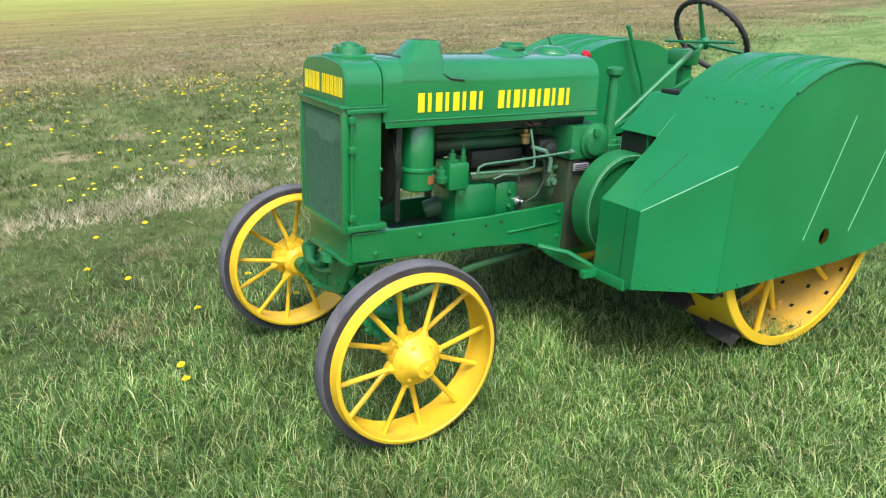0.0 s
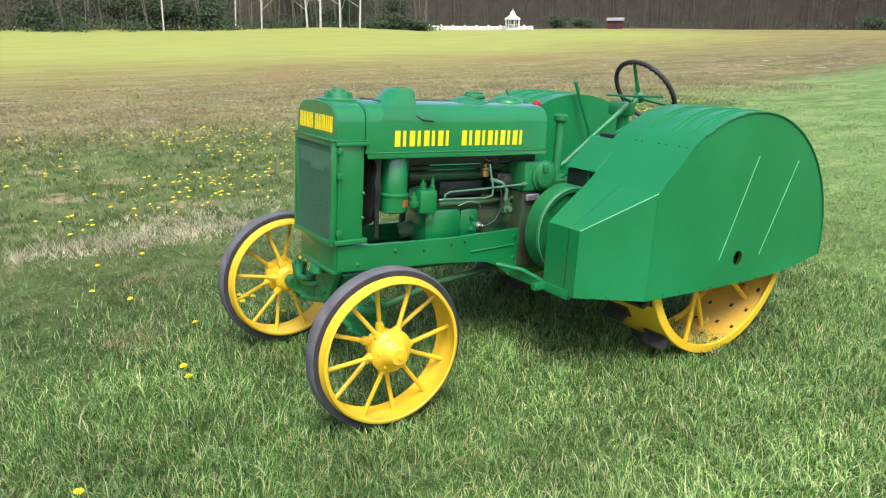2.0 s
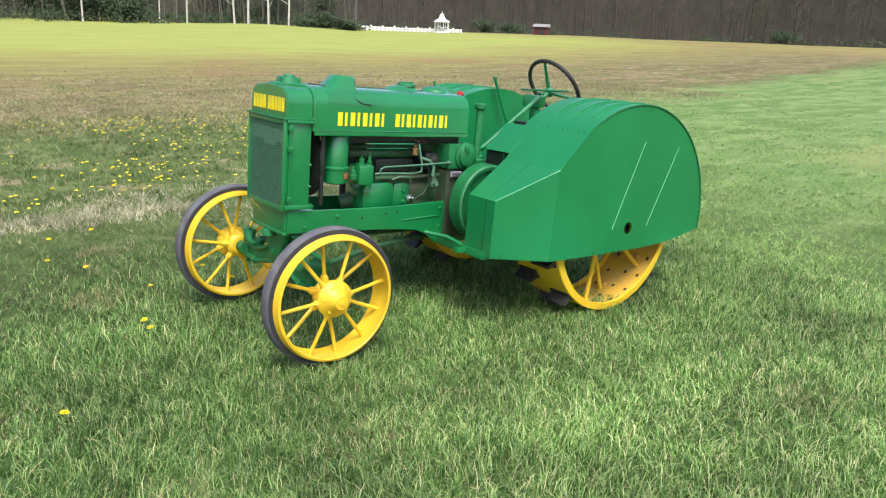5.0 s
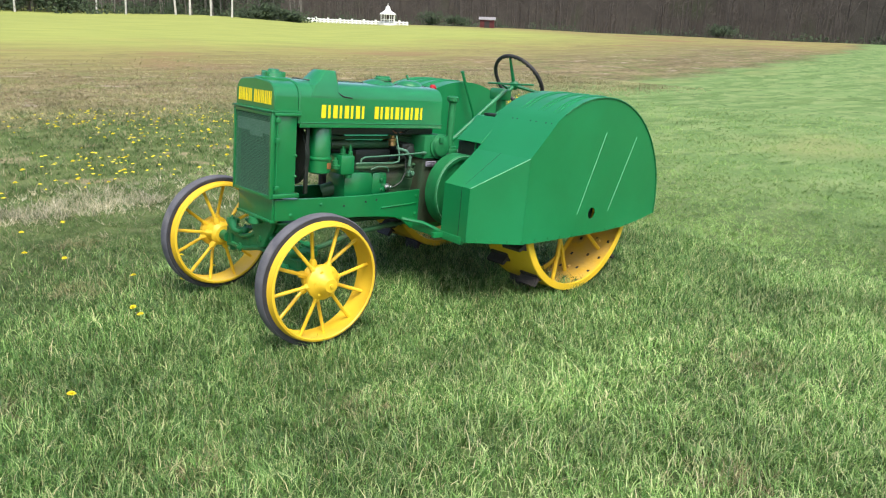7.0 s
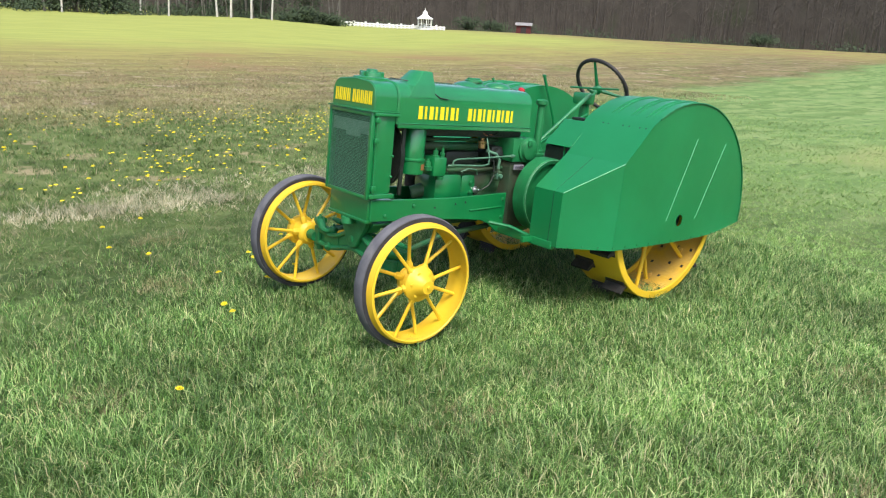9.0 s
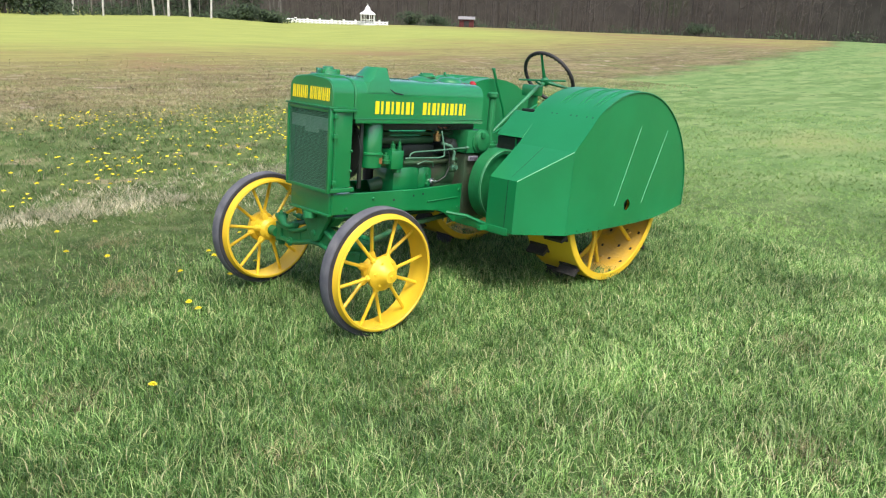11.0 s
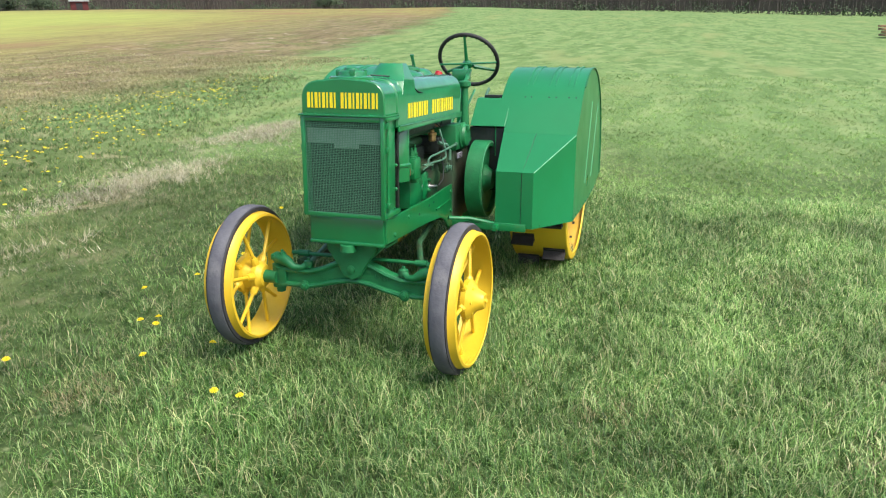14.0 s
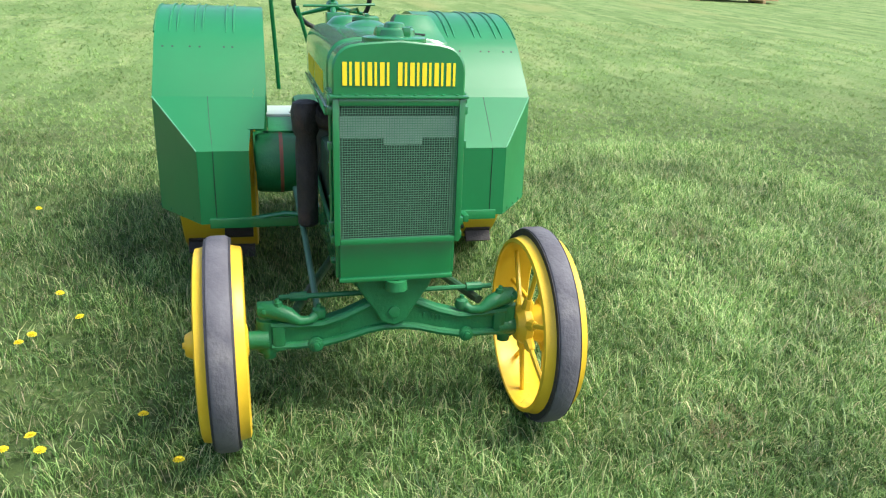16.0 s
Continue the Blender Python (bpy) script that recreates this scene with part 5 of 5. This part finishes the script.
# ---- grass and dandelions ----
def blades(name, label, count, spot, height, width, material, seed, tuft=9, bent=False):
    """Many bent blades of grass, growing in small tufts, as one object of loose geometry."""
    r = np.random.default_rng(seed)
    roots = spot(r, count // tuft)
    k = len(roots)
    size = r.uniform(0.6, 1.25, k)
    way = r.uniform(0, 2 * np.pi, k)
    own = np.repeat(np.arange(k), tuft)
    count = k * tuft
    xy = roots[own] + r.normal(0, 0.016, (count, 2)) * (height / 0.06)
    z = np.array([rise(a, b) if a * a + b * b > 90 else 0.0 for a, b in roots])[own] - 0.006
    clump = np.sin(xy[:, 0] * 3.1 + 1.3 * np.sin(xy[:, 1] * 2.3)) * np.sin(xy[:, 1] * 3.7 + 1.7 * np.sin(xy[:, 0] * 1.9))
    h = height * r.uniform(0.40, 1.25, count) * size[own] * (1 + 0.22 * clump)
    lt = way[own] + r.normal(0, 1.1, count)
    lean = h * r.uniform(0.25, 1.5, count)
    turn = lt + 1.57 + r.normal(0, 0.5, count)
    w = width * r.uniform(0.6, 1.3, count)
    c, s = np.cos(turn) * w, np.sin(turn) * w
    bx, by = np.cos(lt), np.sin(lt)
    mx, my, mz = xy[:, 0] + bx * lean * 0.34, xy[:, 1] + by * lean * 0.34, z + h * 0.66
    tip = np.stack([xy[:, 0] + bx * lean, xy[:, 1] + by * lean, z + h * 0.92], 1)
    left, right = np.stack([xy[:, 0] - c, xy[:, 1] - s, z], 1), np.stack([xy[:, 0] + c, xy[:, 1] + s, z], 1)
    if bent:
        v = np.stack([left, right, np.stack([mx + c * 0.85, my + s * 0.85, mz], 1), np.stack([mx - c * 0.85, my - s * 0.85, mz], 1), tip], 1)
        pattern, starts = [0, 1, 2, 3, 3, 2, 4], [0, 4]
    else:
        v = np.stack([left, right, tip], 1)
        pattern, starts = [0, 1, 2], [0]
    n, k = v.shape[1], len(pattern)
    loops = (np.arange(count) * n)[:, None] + pattern
    me = bpy.data.meshes.new(name)
    me.vertices.add(count * n)
    me.vertices.foreach_set("co", v.astype(np.float32).ravel())
    me.loops.add(count * k)
    me.loops.foreach_set("vertex_index", loops.ravel().astype(np.int32))
    me.polygons.add(count * len(starts))
    me.polygons.foreach_set("loop_start", ((np.arange(count) * k)[:, None] + starts).ravel().astype(np.int32))
    me.update(calc_edges=True)
    me.materials.append(material)
    tagged(new(name, me), label, "grass", "", "stuff")


def near_spot(r, n):
    """The mown stretch round the tractor."""
    x, y = r.uniform(-3.6, 3.6, n), r.uniform(-3.6, 2.2, n)
    keep = y < 0.9 + 0.22 * x + r.normal(0, 0.5, n)
    return np.stack([x, y], 1)[keep]


def margin_spot(r, n):
    """Rougher, darker grass on the far side of the tractor."""
    x, y = r.uniform(-3.6, 4.2, n), r.uniform(-0.6, 3.4, n)
    keep = y > 0.9 + 0.22 * x + r.normal(0, 0.5, n)
    return np.stack([x, y], 1)[keep]


def wide_spot(r, n):
    """Lawn past the near stretch, thinning out with distance."""
    rad = 3.0 + (r.uniform(0, 1, n) ** 2.0) * 13
    a = r.uniform(0.2, 2.7, n)
    p = np.stack([rad * np.sin(a), rad * np.cos(a)], 1)
    return p[((abs(p[:, 0]) > 3.5) | (abs(p[:, 1]) > 3.4)) & (p[:, 1] < 2.9 + 0.36 * p[:, 0] + r.normal(0, 0.5, n))]


def weed_spot(r, n):
    """The unmown margin between the lawn and the field."""
    x, y = r.uniform(-4.5, 14, n), 2.9 + r.uniform(0, 1, n) ** 1.15 * 7.0 + r.normal(0, 0.4, n)
    keep = y > 2.6 + 0.36 * np.maximum(x, 0) + r.normal(0, 0.5, n)
    return np.stack([x, y], 1)[keep]


def rough_spot(r, n):
    x = r.uniform(-4, 20, n)
    y = 8.2 + 0.05 * x + np.minimum(r.gamma(1.3, 2.6, n), 14) + r.normal(0, 0.8, n)
    return np.stack([x, y], 1)


def lush_spot(r, n):
    """Denser, darker turf close to the tractor."""
    p = near_spot(r, n)
    return p[p[:, 1] > -1.55 + 0.25 * np.sin(p[:, 0] * 2.1) + r.normal(0, 0.28, len(p))]


def open_spot(r, n):
    """Paler turf of the open lawn."""
    p = near_spot(r, n)
    return p[p[:, 1] < -1.35 + 0.25 * np.sin(p[:, 0] * 2.1) + r.normal(0, 0.28, len(p))]


blades("lush_grass", "short dark green turf round the tractor with a few dry blades", 620000, lush_spot, 0.054, 0.0015, LUSH, 1, 9, True)
blades("lawn_grass", "short pale green mown grass with some straw-coloured blades", 560000, open_spot, 0.054, 0.0016, BLADE, 11, 9, True)
blades("margin_grass", "darker uneven grass with dry blades beyond the tractor", 150000, margin_spot, 0.056, 0.0017, WEEDY, 6, 10)
blades("wider_lawn_grass", "paler mown grass further off on the lawn", 420000, wide_spot, 0.040, 0.0026, PALE, 2, 8)
blades("weedy_grass", "darker rough grass and weeds along the lawn's margin", 150000, weed_spot, 0.066, 0.0032, WEEDY, 5)


def swath_spot(r, n):
    x = r.uniform(-2.5, 7, n)
    y = 3.05 + 0.15 * x + r.normal(0, 0.27, n)
    keep = np.sin(x * 2.3 + 1.0) + np.sin(y * 5.1 + x) + r.normal(0, 0.6, n) > 0.0
    return np.stack([x, y], 1)[keep]


STRAW = blade_material("straw_blades", [(0.0, (0.200, 0.180, 0.085)), (0.35, (0.360, 0.310, 0.170)), (0.70, (0.240, 0.265, 0.095)), (1.0, (0.480, 0.420, 0.270))], 0.6)
blades("rough_grass", "dry stubble and weeds of the rough field", 170000, rough_spot, 0.055, 0.0050, STRAW, 3, 6)


def dandelion(x, y, size):
    t = thing("dandelion", "yellow dandelion flower in the grass", "flower", "dandelions in the lawn", "", (x, y, rise(x, y)))
    part("stem", tube(B(), [(0, 0, 0), (0.004, 0, 0.03), (0.002, 0, 0.058)], 0.0022, 5), BLADE, t)
    bm = B()
    for ringn, (k, rr, up) in enumerate(((14, 1.0, 0.006), (12, 0.72, 0.011), (8, 0.42, 0.014))):
        for i in range(k):
            a = 2 * math.pi * (i + 0.5 * ringn) / k
            da = 0.8 * math.pi / k
            c = Vector((0.002, 0, 0.058))
            bm.faces.new([bm.verts.new(c + Vector(q)) for q in ((0, 0, 0.004), (math.cos(a - da) * rr * size * 0.8, math.sin(a - da) * rr * size * 0.8, up), (math.cos(a) * rr * size, math.sin(a) * rr * size, up - 0.001), (math.cos(a + da) * rr * size * 0.8, math.sin(a + da) * rr * size * 0.8, up))])
    part("blossom", bm, PETAL, t, "", False)
    return t


first = dandelion(-0.63, 1.70, 0.019)
for x, y in ((-0.46, 1.46), (-1.01, -0.40), (0.72, 1.29), (0.79, 1.28), (0.91, 1.11), (0.07, 1.16), (0.12, 1.10), (0.05, 1.07), (-0.07, 0.66), (0.18, 0.79), (-0.44, 0.40), (-0.46, 0.26), (0.46, 1.44), (1.97, 1.83), (2.25, 1.59), (-0.25, 0.88), (1.14, 1.25), (-0.51, 2.23), (-0.21, 2.36)):
    copy_thing(first, pose(x, y, 0, rng.uniform(-12, 12), rng.uniform(-12, 12), rng.uniform(0, 360)))
made = 0
while made < 285:
    x, y = rng.uniform(-3, 12), rng.uniform(3.4, 8.8) + rng.uniform(-0.6, 0.6)
    if rng.random() > 0.30 + 1.0 * noise.noise((x * 0.8, y * 1.1, 4)) or y < 3.2 + 0.33 * max(x, 0):
        continue
    made += 1
    copy_thing(first, pose(x, y, rise(x, y), rng.uniform(-15, 15), rng.uniform(-15, 15), rng.uniform(0, 360)) @ Matrix.Scale(rng.uniform(0.9, 1.45), 4))
blades("dry_clippings", "pale dry clippings lying in a swath on the lawn", 44000, swath_spot, 0.065, 0.0028, blade_material("dry_clipping", [(0.0, (0.36, 0.33, 0.20)), (0.6, (0.54, 0.49, 0.34)), (1.0, (0.68, 0.64, 0.50))], 1.0), 4)


def dry_spot(r, n):
    """Small dry, trodden spots in the lawn."""
    spots = np.array([(-0.8, -1.1), (-0.2, -2.1), (-0.1, -1.15), (0.6, -2.4), (-1.3, -0.2), (1.6, -2.0), (-0.5, 1.0), (-0.2, 1.9)])
    return spots[r.integers(0, len(spots), n)] + r.normal(0, 0.11, (n, 2)) * (1.0, 0.7)


blades("dry_tufts", "small tufts of dead straw-coloured grass in the lawn", 5200, dry_spot, 0.045, 0.0022, STRAW, 8)

patch = B()
count = 0
while count < 620:
    x, y = rng.uniform(-3.5, 13), rng.uniform(3.4, 8.9) + rng.uniform(-0.5, 0.5)
    if y < 3.0 + 0.36 * max(x, 0) or rng.random() > 0.20 + 1.3 * noise.noise((x * 0.7, y * 1.0, 4)):
        continue
    count += 1
    r0, z0, a0 = rng.uniform(0.011, 0.023), rise(x, y) + rng.uniform(0.075, 0.115), rng.uniform(0, 6)
    tip = patch.verts.new((x, y, z0 + 0.008))
    rim = [patch.verts.new((x + r0 * (1 if k % 2 else 0.75) * math.cos(a0 + k * 0.6283), y + r0 * (1 if k % 2 else 0.75) * math.sin(a0 + k * 0.6283), z0 + rng.uniform(-0.003, 0.003))) for k in range(10)]
    for k in range(10):
        patch.faces.new((tip, rim[k], rim[(k + 1) % 10]))
tagged(part("dandelion_patch", patch, PETAL, None, "", False), "many small yellow dandelion heads among the weeds", "flowers", "", "stuff")
